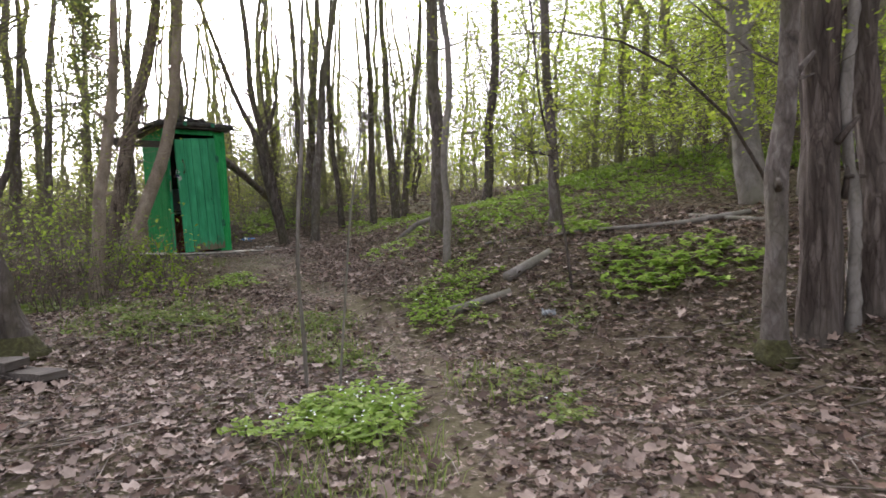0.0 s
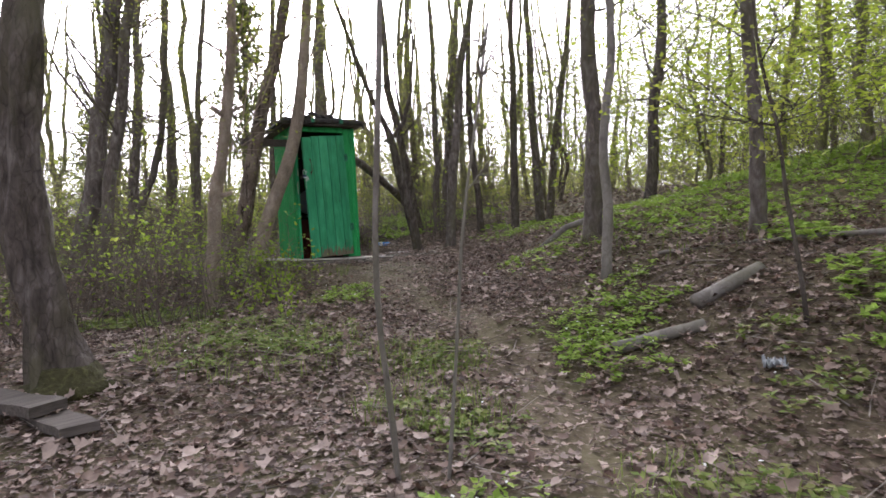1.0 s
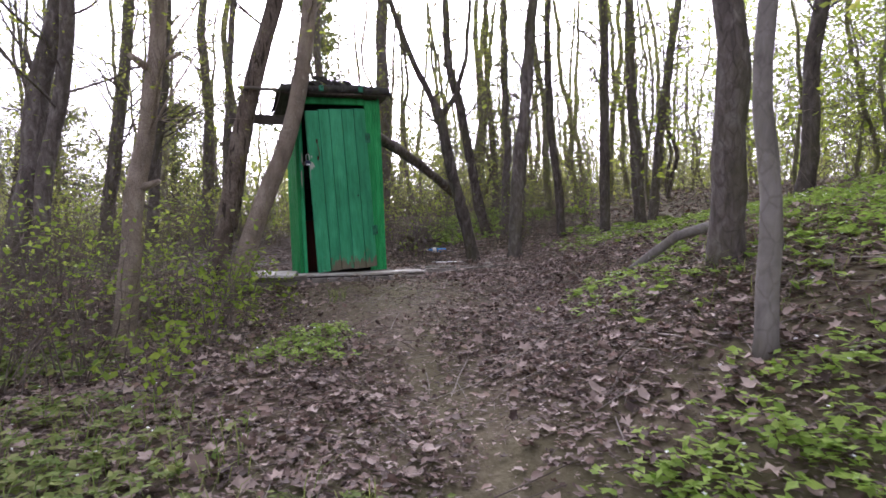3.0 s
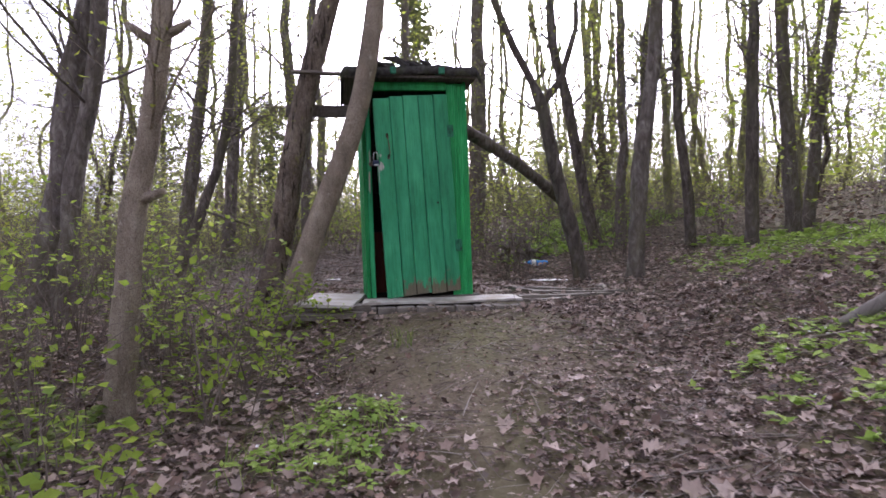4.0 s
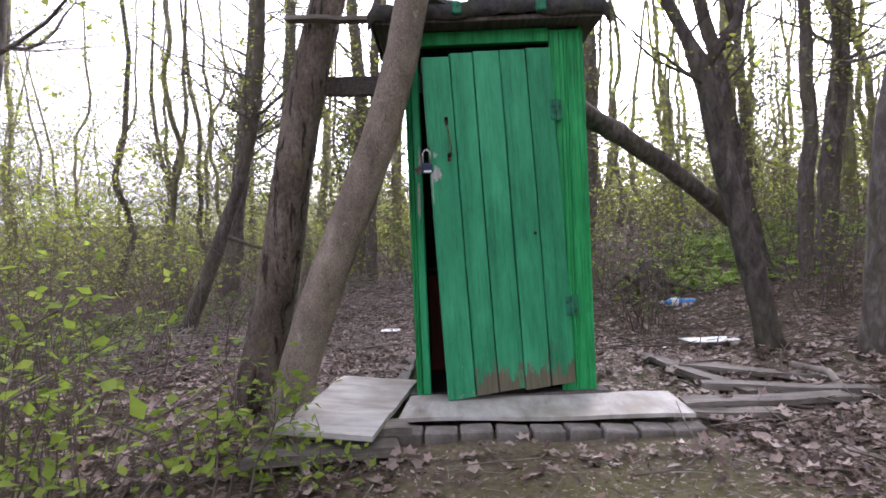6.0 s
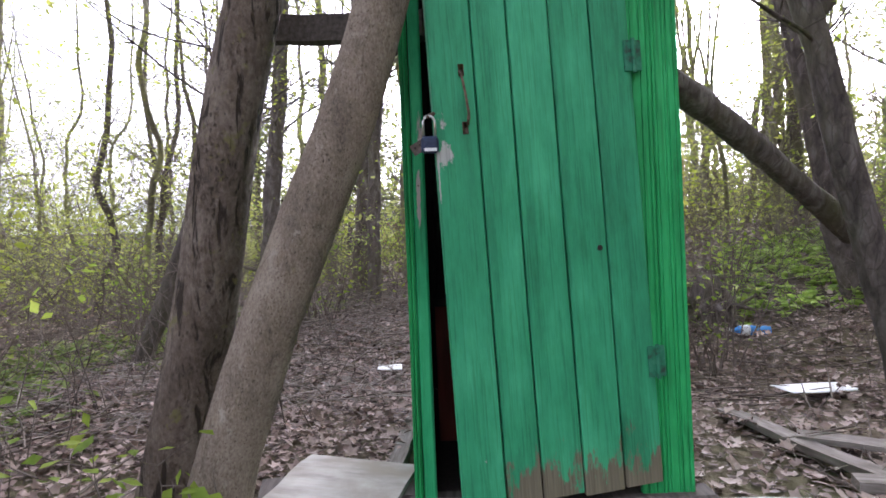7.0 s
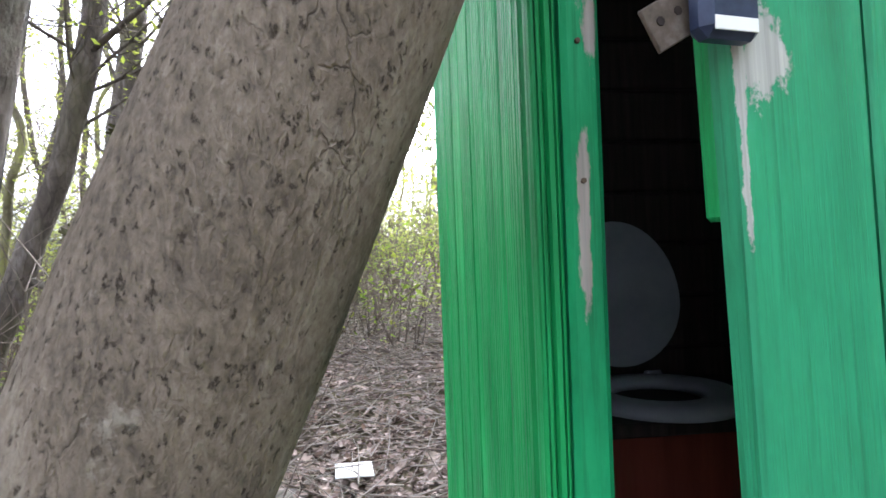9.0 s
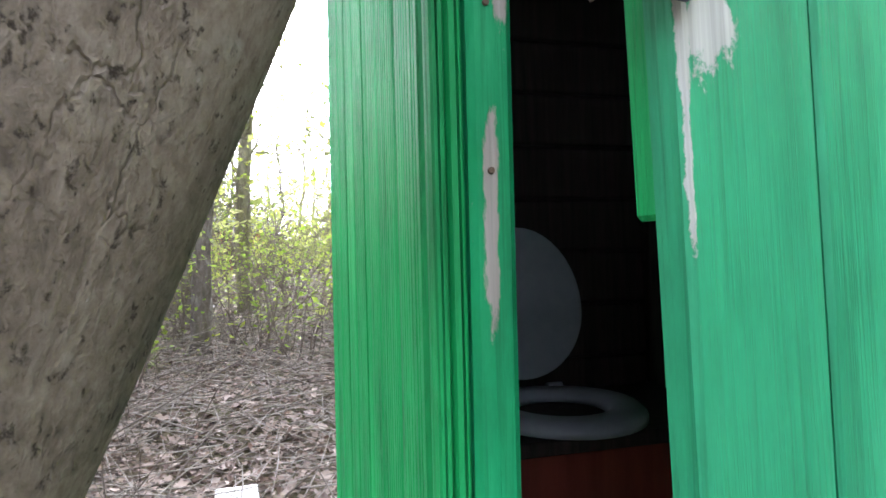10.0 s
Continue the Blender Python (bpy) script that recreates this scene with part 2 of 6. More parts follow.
M_soil = noisy_mat("soil", [(0.3, (0.066, 0.05, 0.032)), (0.5, (0.122, 0.096, 0.062)), (0.72, (0.185, 0.152, 0.105))], (1, 1, 1), 26, 0.97, 0.8, 0.02, (0.11, 0.1, 0.05), 1.3, 12)
_n, _l = M_soil.node_tree.nodes, M_soil.node_tree.links
_b = _n["Principled BSDF"]
_was = _b.inputs["Base Color"].links[0].from_socket
_mp = _n.new("ShaderNodeMapping")
_mp.inputs["Location"].default_value = (6.75, -3.85, 0)
_mp.inputs["Scale"].default_value = (1.0, 1.0, 0.0)
_tc = _n.new("ShaderNodeTexCoord")
_l.new(_tc.outputs["Object"], _mp.inputs["Vector"])
_ln = _n.new("ShaderNodeVectorMath")
_ln.operation = "LENGTH"
_l.new(_mp.outputs[0], _ln.inputs[0])
_no = noise_node(_n, _l, _tc.outputs["Object"], 4.5, 8, 0.65)
_su = _n.new("ShaderNodeMath")
_su.operation = "MULTIPLY_ADD"
_l.new(_ln.outputs["Value"], _su.inputs[0])
_su.inputs[1].default_value = -0.32
_l.new(_no.outputs["Fac"], _su.inputs[2])
_rp = ramp_node(_n, [(0.25, (0, 0, 0)), (0.48, (0.6, 0.6, 0.6))])
_l.new(_su.outputs[0], _rp.inputs[0])
_l.new(mix_node(_n, _l, _rp.outputs[0], _was, (0.1, 0.096, 0.03)), _b.inputs["Base Color"])
M_litter = leaf_mat("fallen_leaves", [(0.04, 0.026, 0.02), (0.15, 0.1, 0.078), (0.27, 0.2, 0.165), (0.085, 0.054, 0.042), (0.4, 0.315, 0.265), (0.2, 0.128, 0.095), (0.055, 0.037, 0.029), (0.3, 0.235, 0.2)], 0.1, 0.6)
M_litter_pale = leaf_mat("pale_fallen_leaves", [(0.17, 0.12, 0.092), (0.3, 0.228, 0.188), (0.37, 0.29, 0.245), (0.23, 0.165, 0.13)], 0.1, 0.6)
M_twig = noisy_mat("dead_twigs", [(0.3, (0.07, 0.052, 0.042)), (0.7, (0.2, 0.165, 0.135))], (1, 1, 1), 12, 0.9, 0.2)
M_twig_pale = noisy_mat("pale_twigs", [(0.3, (0.18, 0.15, 0.125)), (0.7, (0.34, 0.3, 0.26))], (1, 1, 1), 14, 0.85, 0.2)
M_forb = leaf_mat("forb_leaves", [(0.17, 0.27, 0.042), (0.26, 0.38, 0.065), (0.35, 0.46, 0.1), (0.2, 0.32, 0.05)], 0.5)
M_forb_dull = leaf_mat("dull_forb_leaves", [(0.11, 0.16, 0.035), (0.18, 0.24, 0.055), (0.25, 0.27, 0.09), (0.14, 0.21, 0.045)], 0.4)
M_petal = leaf_mat("white_petals", [(0.8, 0.8, 0.78), (0.85, 0.85, 0.8)], 0.3)
M_young = leaf_mat("young_leaves", [(0.2, 0.25, 0.035), (0.33, 0.37, 0.06), (0.25, 0.3, 0.04), (0.4, 0.41, 0.085)], 0.6)
M_beech = leaf_mat("hill_leaves", [(0.2, 0.29, 0.028), (0.33, 0.41, 0.045), (0.41, 0.48, 0.075), (0.26, 0.36, 0.036)], 0.62)
M_olive = leaf_mat("shaded_leaves", [(0.19, 0.22, 0.06), (0.3, 0.33, 0.09), (0.38, 0.4, 0.12), (0.22, 0.24, 0.085)], 0.58)
M_bark = bark_mat("grey_bark", (0.04, 0.033, 0.029), (0.12, 0.1, 0.087), (0.23, 0.205, 0.185), 17, 0.42, (0.1, 0.095, 0.05))
M_bark_near = pitted_bark("willow_bark", (0.05, 0.036, 0.025), (0.275, 0.22, 0.168), (0.4, 0.335, 0.265), (0.42, 0.37, 0.3), 140, 0.2, 0.8)
M_bark_rough = pitted_bark("rough_willow_bark", (0.032, 0.024, 0.018), (0.14, 0.108, 0.083), (0.225, 0.185, 0.15), (0.16, 0.145, 0.055), 60, 0.9, 0.45, 0.385, 0.6)
M_bark_far = bark_mat("lichened_bark", (0.06, 0.055, 0.038), (0.17, 0.155, 0.1), (0.28, 0.265, 0.17), 10, 0.3, (0.25, 0.26, 0.075))
M_bark_dark = bark_mat("dark_bark", (0.026, 0.021, 0.018), (0.088, 0.072, 0.062), (0.18, 0.157, 0.14), 16, 0.4, (0.1, 0.093, 0.052))
M_bark_pale = bark_mat("smooth_bark", (0.1, 0.088, 0.078), (0.2, 0.18, 0.16), (0.3, 0.275, 0.25), 9, 0.6, (0.15, 0.14, 0.1), 0.35)
M_moss = noisy_mat("moss", [(0.3, (0.03, 0.03, 0.012)), (0.5, (0.05, 0.046, 0.02)), (0.7, (0.085, 0.082, 0.03))], (1, 1, 1), 40, 0.95, 0.8, 0.02)
M_steel = noisy_mat("steel", [(0.3, (0.45, 0.45, 0.45)), (0.7, (0.6, 0.6, 0.6))], (1, 1, 1), 30, 0.3, 0.05, 0.001)
M_steel.node_tree.nodes["Principled BSDF"].inputs["Metallic"].default_value = 1.0
M_hasp = noisy_mat("dull_steel", [(0.3, (0.04, 0.03, 0.022)), (0.5, (0.09, 0.07, 0.055)), (0.7, (0.16, 0.14, 0.12))], (1, 1, 1), 50, 0.5, 0.2, 0.001)
M_hinge = noisy_mat("painted_iron", [(0.35, (0.03, 0.05, 0.035)), (0.5, (0.02, 0.15, 0.08)), (0.7, (0.05, 0.19, 0.11))], (1, 1, 1), 40, 0.6, 0.3, 0.002)
M_rust = noisy_mat("rusty_iron", [(0.3, (0.05, 0.035, 0.025)), (0.7, (0.16, 0.11, 0.075))], (1, 1, 1), 60, 0.75, 0.3, 0.002)
M_lock = noisy_mat("padlock_enamel", [(0.3, (0.02, 0.027, 0.055)), (0.7, (0.04, 0.052, 0.095))], (1, 1, 1), 50, 0.35, 0.05, 0.001)
M_blue = noisy_mat("blue_plastic", [(0.3, (0.05, 0.2, 0.55)), (0.7, (0.12, 0.35, 0.7))], (1, 1, 1), 12, 0.25, 0.05)
M_paper = noisy_mat("white_paper", [(0.3, (0.6, 0.6, 0.58)), (0.7, (0.8, 0.8, 0.78))], (1, 1, 1), 6, 0.7, 0.1)
M_bag = noisy_mat("cloudy_plastic", [(0.3, (0.16, 0.17, 0.18)), (0.7, (0.3, 0.32, 0.33))], (1, 1, 1), 20, 0.35, 0.2)
M_wall_far = noisy_mat("far_wall", [(0.3, (0.2, 0.21, 0.24)), (0.7, (0.3, 0.31, 0.34))], (1, 1, 1), 1.5, 0.9, 0.1)
M_roof_far = noisy_mat("far_roof", [(0.3, (0.2, 0.07, 0.05)), (0.7, (0.3, 0.12, 0.09))], (1, 1, 1), 2, 0.9, 0.1)


# ---- geometry helpers ----
class Geo:
    """Collects vertices and faces of one mesh."""

    def __init__(self):
        self.v, self.f = [], []

    def tube(self, pts, radii, n=8, wob=0.0, knobs=1.0, cap=True, fold=1.0):
        pts = [Vector(p) for p in pts]
        start = len(self.v)
        for i, p in enumerate(pts):
            d = (pts[min(i + 1, len(pts) - 1)] - pts[max(i - 1, 0)]).normalized()
            ref = Vector((0, 0, 1)) if abs(d.z) < 0.8 else Vector((1, 0, 0))
            a = d.cross(ref).normalized()
            b = d.cross(a)
            for k in range(n):
                t = 2 * math.pi * k / n
                r = radii[i]
                q = a * math.cos(t) + b * math.sin(t)
                if wob:
                    s = Vector((p.x, p.y, p.z * fold)) * (0.42 * knobs / max(0.05, radii[0])) + q * (1.1 * knobs ** 0.5)
                    r *= 1 + wob * noise.noise(s)
                self.v.append(p + q * r)
        for i in range(len(pts) - 1):
            for k in range(n):
                o, o2 = start + i * n, start + (i + 1) * n
                self.f.append((o + k, o + (k + 1) % n, o2 + (k + 1) % n, o2 + k))
        if cap and n > 2:
            self.f.append(tuple(start + k for k in range(n - 1, -1, -1)))
            e = start + (len(pts) - 1) * n
            self.f.append(tuple(e + k for k in range(n)))

    def box(self, x0, x1, y0, y1, z0, z1, cut=0.004):
        """A box with all edges chamfered."""
        start = len(self.v)
        c = min(cut, (x1 - x0) / 3, (y1 - y0) / 3, (z1 - z0) / 3)
        ids = {}
        lo, hi = (x0, y0, z0), (x1, y1, z1)
        for sx in (0, 1):
            for sy in (0, 1):
                for sz in (0, 1):
                    s = (sx, sy, sz)
                    for ax in range(3):
                        p = []
                        for k in range(3):
                            e = hi[k] if s[k] else lo[k]
                            p.append(e if k == ax else e + (-c if s[k] else c))
                        ids[(s, ax)] = len(self.v)
                        self.v.append(Vector(p))
        for ax in range(3):
            o1, o2 = (ax + 1) % 3, (ax + 2) % 3
            for side in (0, 1):
                q = []
                for a, b in ((0, 0), (1, 0), (1, 1), (0, 1)):
                    s = [0, 0, 0]
                    s[ax], s[o1], s[o2] = side, a, b
                    q.append(ids[(tuple(s), ax)])
                self.f.append(tuple(q if side else q[::-1]))
            for a in (0, 1):
                for b in (0, 1):
                    s0, s1 = [0, 0, 0], [0, 0, 0]
                    s0[o1] = s1[o1] = a
                    s0[o2] = s1[o2] = b
                    s1[ax] = 1
                    s0, s1 = tuple(s0), tuple(s1)
                    q = (ids[(s0, o1)], ids[(s1, o1)], ids[(s1, o2)], ids[(s0, o2)])
                    self.f.append(q if (a == b) else q[::-1])
        for sx in (0, 1):
            for sy in (0, 1):
                for sz in (0, 1):
                    s = (sx, sy, sz)
                    q = tuple(ids[(s, k)] for k in range(3))
                    self.f.append(q if (sx + sy + sz) % 2 else q[::-1])
        return start

    def mesh(self, name, mat, smooth=False):
        me = bpy.data.meshes.new(name)
        me.from_pydata([tuple(p) for p in self.v], [], self.f)
        me.materials.append(mat)
        if smooth:
            me.polygons.foreach_set("use_smooth", [True] * len(me.polygons))
        me.update()
        return me


def array_mesh(name, verts, faces, mat, smooth=False):
    """A mesh from numpy arrays; every face has the same number of corners."""
    verts, faces = np.asarray(verts, np.float32).reshape(-1, 3), np.asarray(faces, np.int32)
    k = faces.shape[1]
    me = bpy.data.meshes.new(name)
    me.vertices.add(len(verts))
    me.vertices.foreach_set("co", verts.ravel())
    me.loops.add(faces.size)
    me.loops.foreach_set("vertex_index", faces.ravel())
    me.polygons.add(len(faces))
    me.polygons.foreach_set("loop_start", np.arange(0, faces.size, k, dtype=np.int32))
    me.polygons.foreach_set("loop_total", np.full(len(faces), k, np.int32))
    if smooth:
        me.polygons.foreach_set("use_smooth", np.ones(len(faces), bool))
    me.materials.append(mat)
    me.update(calc_edges=True)
    return me


def part(name, geo, mat, parent=None, label="", smooth=False, m=None):
    me = geo if isinstance(geo, bpy.types.Mesh) else geo.mesh(name, mat, smooth)
    ob = new(name, me)
    if parent is not None:
        ob.parent = parent
    if m is not None:
        ob.matrix_local = m
    if label:
        ob["label"] = label
    return ob


def thing(name, label, category, m=None, group="", kind=""):
    e = new(name)
    e.empty_display_size = 0.1
    if m is not None:
        e.matrix_world = m
    return tagged(e, label, category, group, kind)


def scatter(template, faces, pos, yaw, tilt_dir, tilt, size, squash=None):
    """Copies of a small leaf template (k x 3): turned, tilted, scaled and moved, as arrays."""
    n, k = len(pos), len(template)
    c, s = np.cos(yaw), np.sin(yaw)
    P = template[None] * size[:, None, None]
    if squash is not None:
        P = P * np.stack([np.ones(n), squash, np.ones(n)], 1)[:, None]
    x = P[..., 0] * c[:, None] - P[..., 1] * s[:, None]
    y = P[..., 0] * s[:, None] + P[..., 1] * c[:, None]
    z = P[..., 2]
    ax, ay = np.cos(tilt_dir)[:, None], np.sin(tilt_dir)[:, None]
    ct, st = np.cos(tilt)[:, None], np.sin(tilt)[:, None]
    dot = (ax * x + ay * y) * (1 - ct)
    X = x * ct + ay * z * st + ax * dot
    Y = y * ct - ax * z * st + ay * dot
    Z = z * ct + (ax * y - ay * x) * st
    V = np.stack([X, Y, Z], -1) + pos[:, None]
    Fc = (faces[None] + (np.arange(n) * k)[:, None, None]).reshape(-1, faces.shape[1])
    return V.reshape(-1, 3), Fc


# a bent pointed leaf of two quads, and a lobed one
LEAF2 = np.array([(-0.5, 0, 0), (-0.12, 0.3, 0.06), (0.5, 0, 0.03), (-0.12, -0.3, 0.06), (0.1, 0, -0.02)], float)
LEAF2_F = np.array([(0, 4, 1), (4, 2, 1), (0, 3, 4), (4, 3, 2)])
LOBED = [(0.0, 0.0, -0.03)]
for _i, _r in enumerate((0.5, 0.36, 0.6, 0.4, 0.64, 0.42, 0.58, 0.36, 0.48, 0.2)):
    _a = math.radians(-130 + _i * 29)
    LOBED.append((_r * math.cos(_a), _r * math.sin(_a), 0.07 * math.sin(_i * 2.1)))
LOBED = np.array(LOBED)
# a dry leaf rolled across its midrib, its lobes lifted
CURLED = LOBED.copy()
CURLED[:, 2] += 0.55 * CURLED[:, 1] ** 2 + 0.16 * CURLED[:, 0] ** 2 + 0.07 * np.sin(np.arange(len(CURLED)) * 2.6)
CURLED_F = np.array([(0, 1 + i, 1 + (i + 1) % 10) for i in range(10)])
QUAD = np.array([(0, -0.3, 0), (0.62, 0, 0.1), (0, 0.3, 0), (-0.5, 0, 0.05)], float)
QUAD_F = np.array([(0, 1, 2, 3)])


# ---- ground ----
def sigmoid(x):
    return 1 / (1 + np.exp(-np.clip(x, -40, 40)))


def ground_z(x, y, fine=True):
    """Height of the ground: the path climbs to the shed, a bank rises beside it and behind the shed, a hollow lies across from the bank."""
    x, y = np.asarray(x, float), np.asarray(y, float)
    z = 0.71 * sigmoid(-(x + 4.5)) - 0.02
    e = np.maximum(y - (3.3 + 2.0 * sigmoid(-(x + 5.0) / 0.5)) + 0.3, 0)
    near = 0.45 * e * e / (e + 0.35)
    far = 0.722 + 0.2 * (np.minimum(e, 22) - 1.9)
    z = z + np.where(e < 1.9, near, far) * (0.45 + 0.55 * sigmoid((x + 6.8) / 0.5))
    back = np.maximum(-x - 9.6, 0)
    z = z + 1.1 * (1 - np.exp(-back * back / (back + 0.5) / 7)) * sigmoid((y - 0.9) / 0.6)
    z = z - 0.18 * np.clip(3.5 - y, 0, 2) * np.exp(-((x + 6.1) / 1.3) ** 2)
    if fine:
        z = z + 0.02 * np.sin(2.3 * x + 1.1 * y) * np.sin(1.7 * y - 0.9 * x) + 0.012 * np.sin(5.1 * x - 3.3 * y) * np.sin(4.3 * y)
    return z


def gz(x, y):
    return float(ground_z(x, y))


def grid_mesh(name, xs, ys, mat, hole=None, drop=0.0):
    X, Y = np.meshgrid(xs, ys, indexing="ij")
    V = np.stack([X, Y, ground_z(X, Y) + drop], -1).reshape(-1, 3)
    ny = len(ys)
    I, J = np.meshgrid(np.arange(len(xs) - 1), np.arange(ny - 1), indexing="ij")
    a = (I * ny + J).ravel()
    Fc = np.stack([a, a + ny, a + ny + 1, a + 1], 1)
    return array_mesh(name, V, Fc, mat, True)


def spaced(lo, hi, fine_lo, fine_hi, step):
    mid = np.arange(fine_lo, fine_hi + 1e-6, step)
    out = [mid]
    s, v = step, fine_hi
    up = []
    while v < hi:
        s *= 1.25
        v += s
        up.append(min(v, hi))
    s, v, dn = step, fine_lo, []
    while v > lo:
        s *= 1.25
        v -= s
        dn.append(max(v, lo))
    return np.concatenate([dn[::-1], mid, up])


ground = new("ground", grid_mesh("ground", spaced(-900, 900, -14, 4, 0.1), spaced(-900, 900, -4, 9, 0.1), M_soil))
tagged(ground, "brown woodland soil under leaf litter", "ground", kind="structure")


# ---- leaf litter and twigs ----
rs = np.random.RandomState(3)


def bare(x, y):
    """How bare the trodden earth is, 0 to 1: the patch before the shed and the path."""
    d = np.exp(-(((x + 6.5) / 0.98) ** 4 + ((y - 3.62) / 0.82) ** 4))
    py = np.interp(-x, [-2, 0.2, 1.5, 3.1, 4.4, 6], [-0.2, 1.5, 2.5, 3.3, 3.4, 3.4])
    p = 0.8 * np.exp(-((y - py) / 0.24) ** 2) * (x > -6.5)
    return np.clip(d + p, 0, 0.97)


def litter(name, template, faces, count, box, size, mat, label, lift=0.012, tilt=0.45, keep=True):
    x, y = rs.uniform(box[0], box[1], count), rs.uniform(box[2], box[3], count)
    if keep:
        k = rs.rand(count) > bare(x, y) * float(keep)
        x, y = x[k], y[k]
    k = ~((x < -7.9) & (x > -9.05) & (y > 3.0) & (y < 4.05)) & ~((x < -7.28) & (x > -7.95) & (y > 2.4) & (y < 4.4))
    x, y = x[k], y[k]
    n = len(x)
    pos = np.stack([x, y, ground_z(x, y) + lift * rs.rand(n) * 1.6 + 0.004], 1)
    V, Fc = scatter(template, faces, pos, rs.uniform(0, 6.28, n), rs.uniform(0, 6.28, n), rs.normal(0, tilt, n),
                    rs.uniform(size[0], size[1], n), rs.uniform(0.6, 1.1, n))
    ob = new(name, array_mesh(name, V, Fc, mat))
    return tagged(ob, label, "leaf litter", kind="stuff")


litter("leaf_litter", CURLED, CURLED_F, 30000, (-7.5, 1.6, -0.8, 6.5), (0.03, 0.064), M_litter, "dry brown lobed leaves curled up on the woodland floor", 0.03, 0.42)
litter("leaf_litter", CURLED, CURLED_F, 2200, (-7.3, 1.6, -0.8, 6.0), (0.06, 0.095), M_litter_pale, "large pale dry leaves curled on the woodland floor", 0.035, 0.4)
litter("leaf_litter", CURLED, CURLED_F, 9000, (-11.5, -7.2, -0.5, 7.5), (0.04, 0.075), M_litter_pale, "dry pale leaves behind the shed", 0.04, 0.5, keep=False)
litter("leaf_litter", LEAF2, LEAF2_F, 130000, (-13, 2.5, -3, 9), (0.022, 0.06), M_litter, "small dry brown leaves covering the woodland floor", tilt=0.24)
for fb, fn in (((-24, -13, -12, 22), 16000), ((-13, 6, 9, 22), 14000), ((-13, 6, -12, -3), 7000), ((2.5, 6, -3, 9), 2500)):
    litter("leaf_litter", LEAF2, LEAF2_F, fn, fb, (0.09, 0.17), M_litter, "brown leaf cover under the farther trees", keep=False)
litter("leaf_litter", LEAF2, LEAF2_F, 52000, (-7.8, 1.2, -0.5, 5.6), (0.01, 0.032), M_litter, "small leaf crumbs on the trodden earth", 0.006, 0.3, keep=0.45)

litter("leaf_litter", LEAF2, LEAF2_F, 16000, (-13.5, -8.4, 0.8, 3.9), (0.025, 0.06), M_litter, "brown leaves among the brushwood behind the shed", 0.05, 0.4, keep=False)


def sticks(name, count, box, length, radius, mat, label, lift=0.03, rise=0.12, weight=None):
    g = Geo()
    for _ in range(count):
        x, y = rs.uniform(box[0], box[1]), rs.uniform(box[2], box[3])
        if rs.rand() < 0.8 * float(bare(x, y)) or (-9.1 < x < -7.1 and 2.2 < y < 4.6):
            continue
        a, ln = rs.uniform(0, 6.28), rs.uniform(*length)
        h0, h1 = lift * rs.rand() + 0.005, lift * rs.rand() + rise * ln * rs.rand()
        r = rs.uniform(*radius)
        p = []
        bx, by = rs.normal(0, 0.12), rs.normal(0, 0.12)
        for s in (0, 0.5, 1):
            qx, qy = x + math.cos(a) * ln * s + bx * ln * s * s, y + math.sin(a) * ln * s + by * ln * s * s
            p.append((qx, qy, gz(qx, qy) + h0 + (h1 - h0) * s))
        g.tube(p, (r, r * 0.85, r * 0.4), 4, cap=False)
    ob = part(name, g, mat, None, "", True)
    return tagged(ob, label, "twigs", kind="stuff")


sticks("twig_litter", 2600, (-7.5, 1.5, -0.5, 6.5), (0.06, 0.35), (0.001, 0.0035), M_twig, "thin dead twigs scattered on the leaves")
sticks("twig_litter", 3000, (-14, -7, -1.5, 8), (0.1, 0.55), (0.0015, 0.006), M_twig, "dead brushwood lying on the ground behind the shed", 0.08, 0.25)
sticks("twig_litter", 1700, (-13.5, -8.6, 0.8, 3.6), (0.12, 0.55), (0.0015, 0.0045), M_twig_pale, "pale dead brushwood beside the shed", 0.1, 0.3)
sticks("twig_litter", 520, (-7.5, 1.5, -0.5, 6.5), (0.1, 0.5), (0.0015, 0.0055), M_twig_pale, "pale bleached twigs on the leaves")


def specks(count, mat, label):
    """Broken twig ends strewn over the trodden earth."""
    g = Geo()
    for _ in range(count):
        x, y = rs.normal(-6.55, 0.45), rs.normal(3.6, 0.55)
        if x < -7.3:
            continue
        a, ln, r, z = rs.uniform(0, 6.28), rs.uniform(0.012, 0.09), rs.uniform(0.0007, 0.0022), gz(x, y) + 0.003
        g.tube([(x, y, z), (x + math.cos(a) * ln, y + math.sin(a) * ln, gz(x + math.cos(a) * ln, y + math.sin(a) * ln) + 0.004)], (r, r * 0.6), 4, cap=False)
    tagged(part("twig_litter", g, mat, None, "", True), label, "twigs", kind="stuff")


specks(700, M_twig, "broken dark twig ends on the trodden earth")
specks(380, M_twig_pale, "broken pale twig ends on the trodden earth")
litter("leaf_litter", LEAF2, LEAF2_F, 26000, (-7.6, -3.5, 2.6, 6.2), (0.01, 0.03), M_litter, "torn leaf bits strewn over the leaves", 0.035, 0.5, keep=0.7)
sticks("twig_litter", 900, (-7.6, -3.5, 3.2, 6.2), (0.04, 0.22), (0.0008, 0.0028), M_twig_pale, "short pale twigs strewn over the leaves", 0.035, 0.15)


# ---- shed ----
SHED = pose(-7.96, 3.07, 0.70, 1.7, 0, 0) @ pose(0, 0, 0, 0, 0, 90)
W, D, H = 0.915, 1.0, 1.87
shed = thing("shed", "narrow green-painted plank outhouse leaning beside two trunks", "shed", SHED)


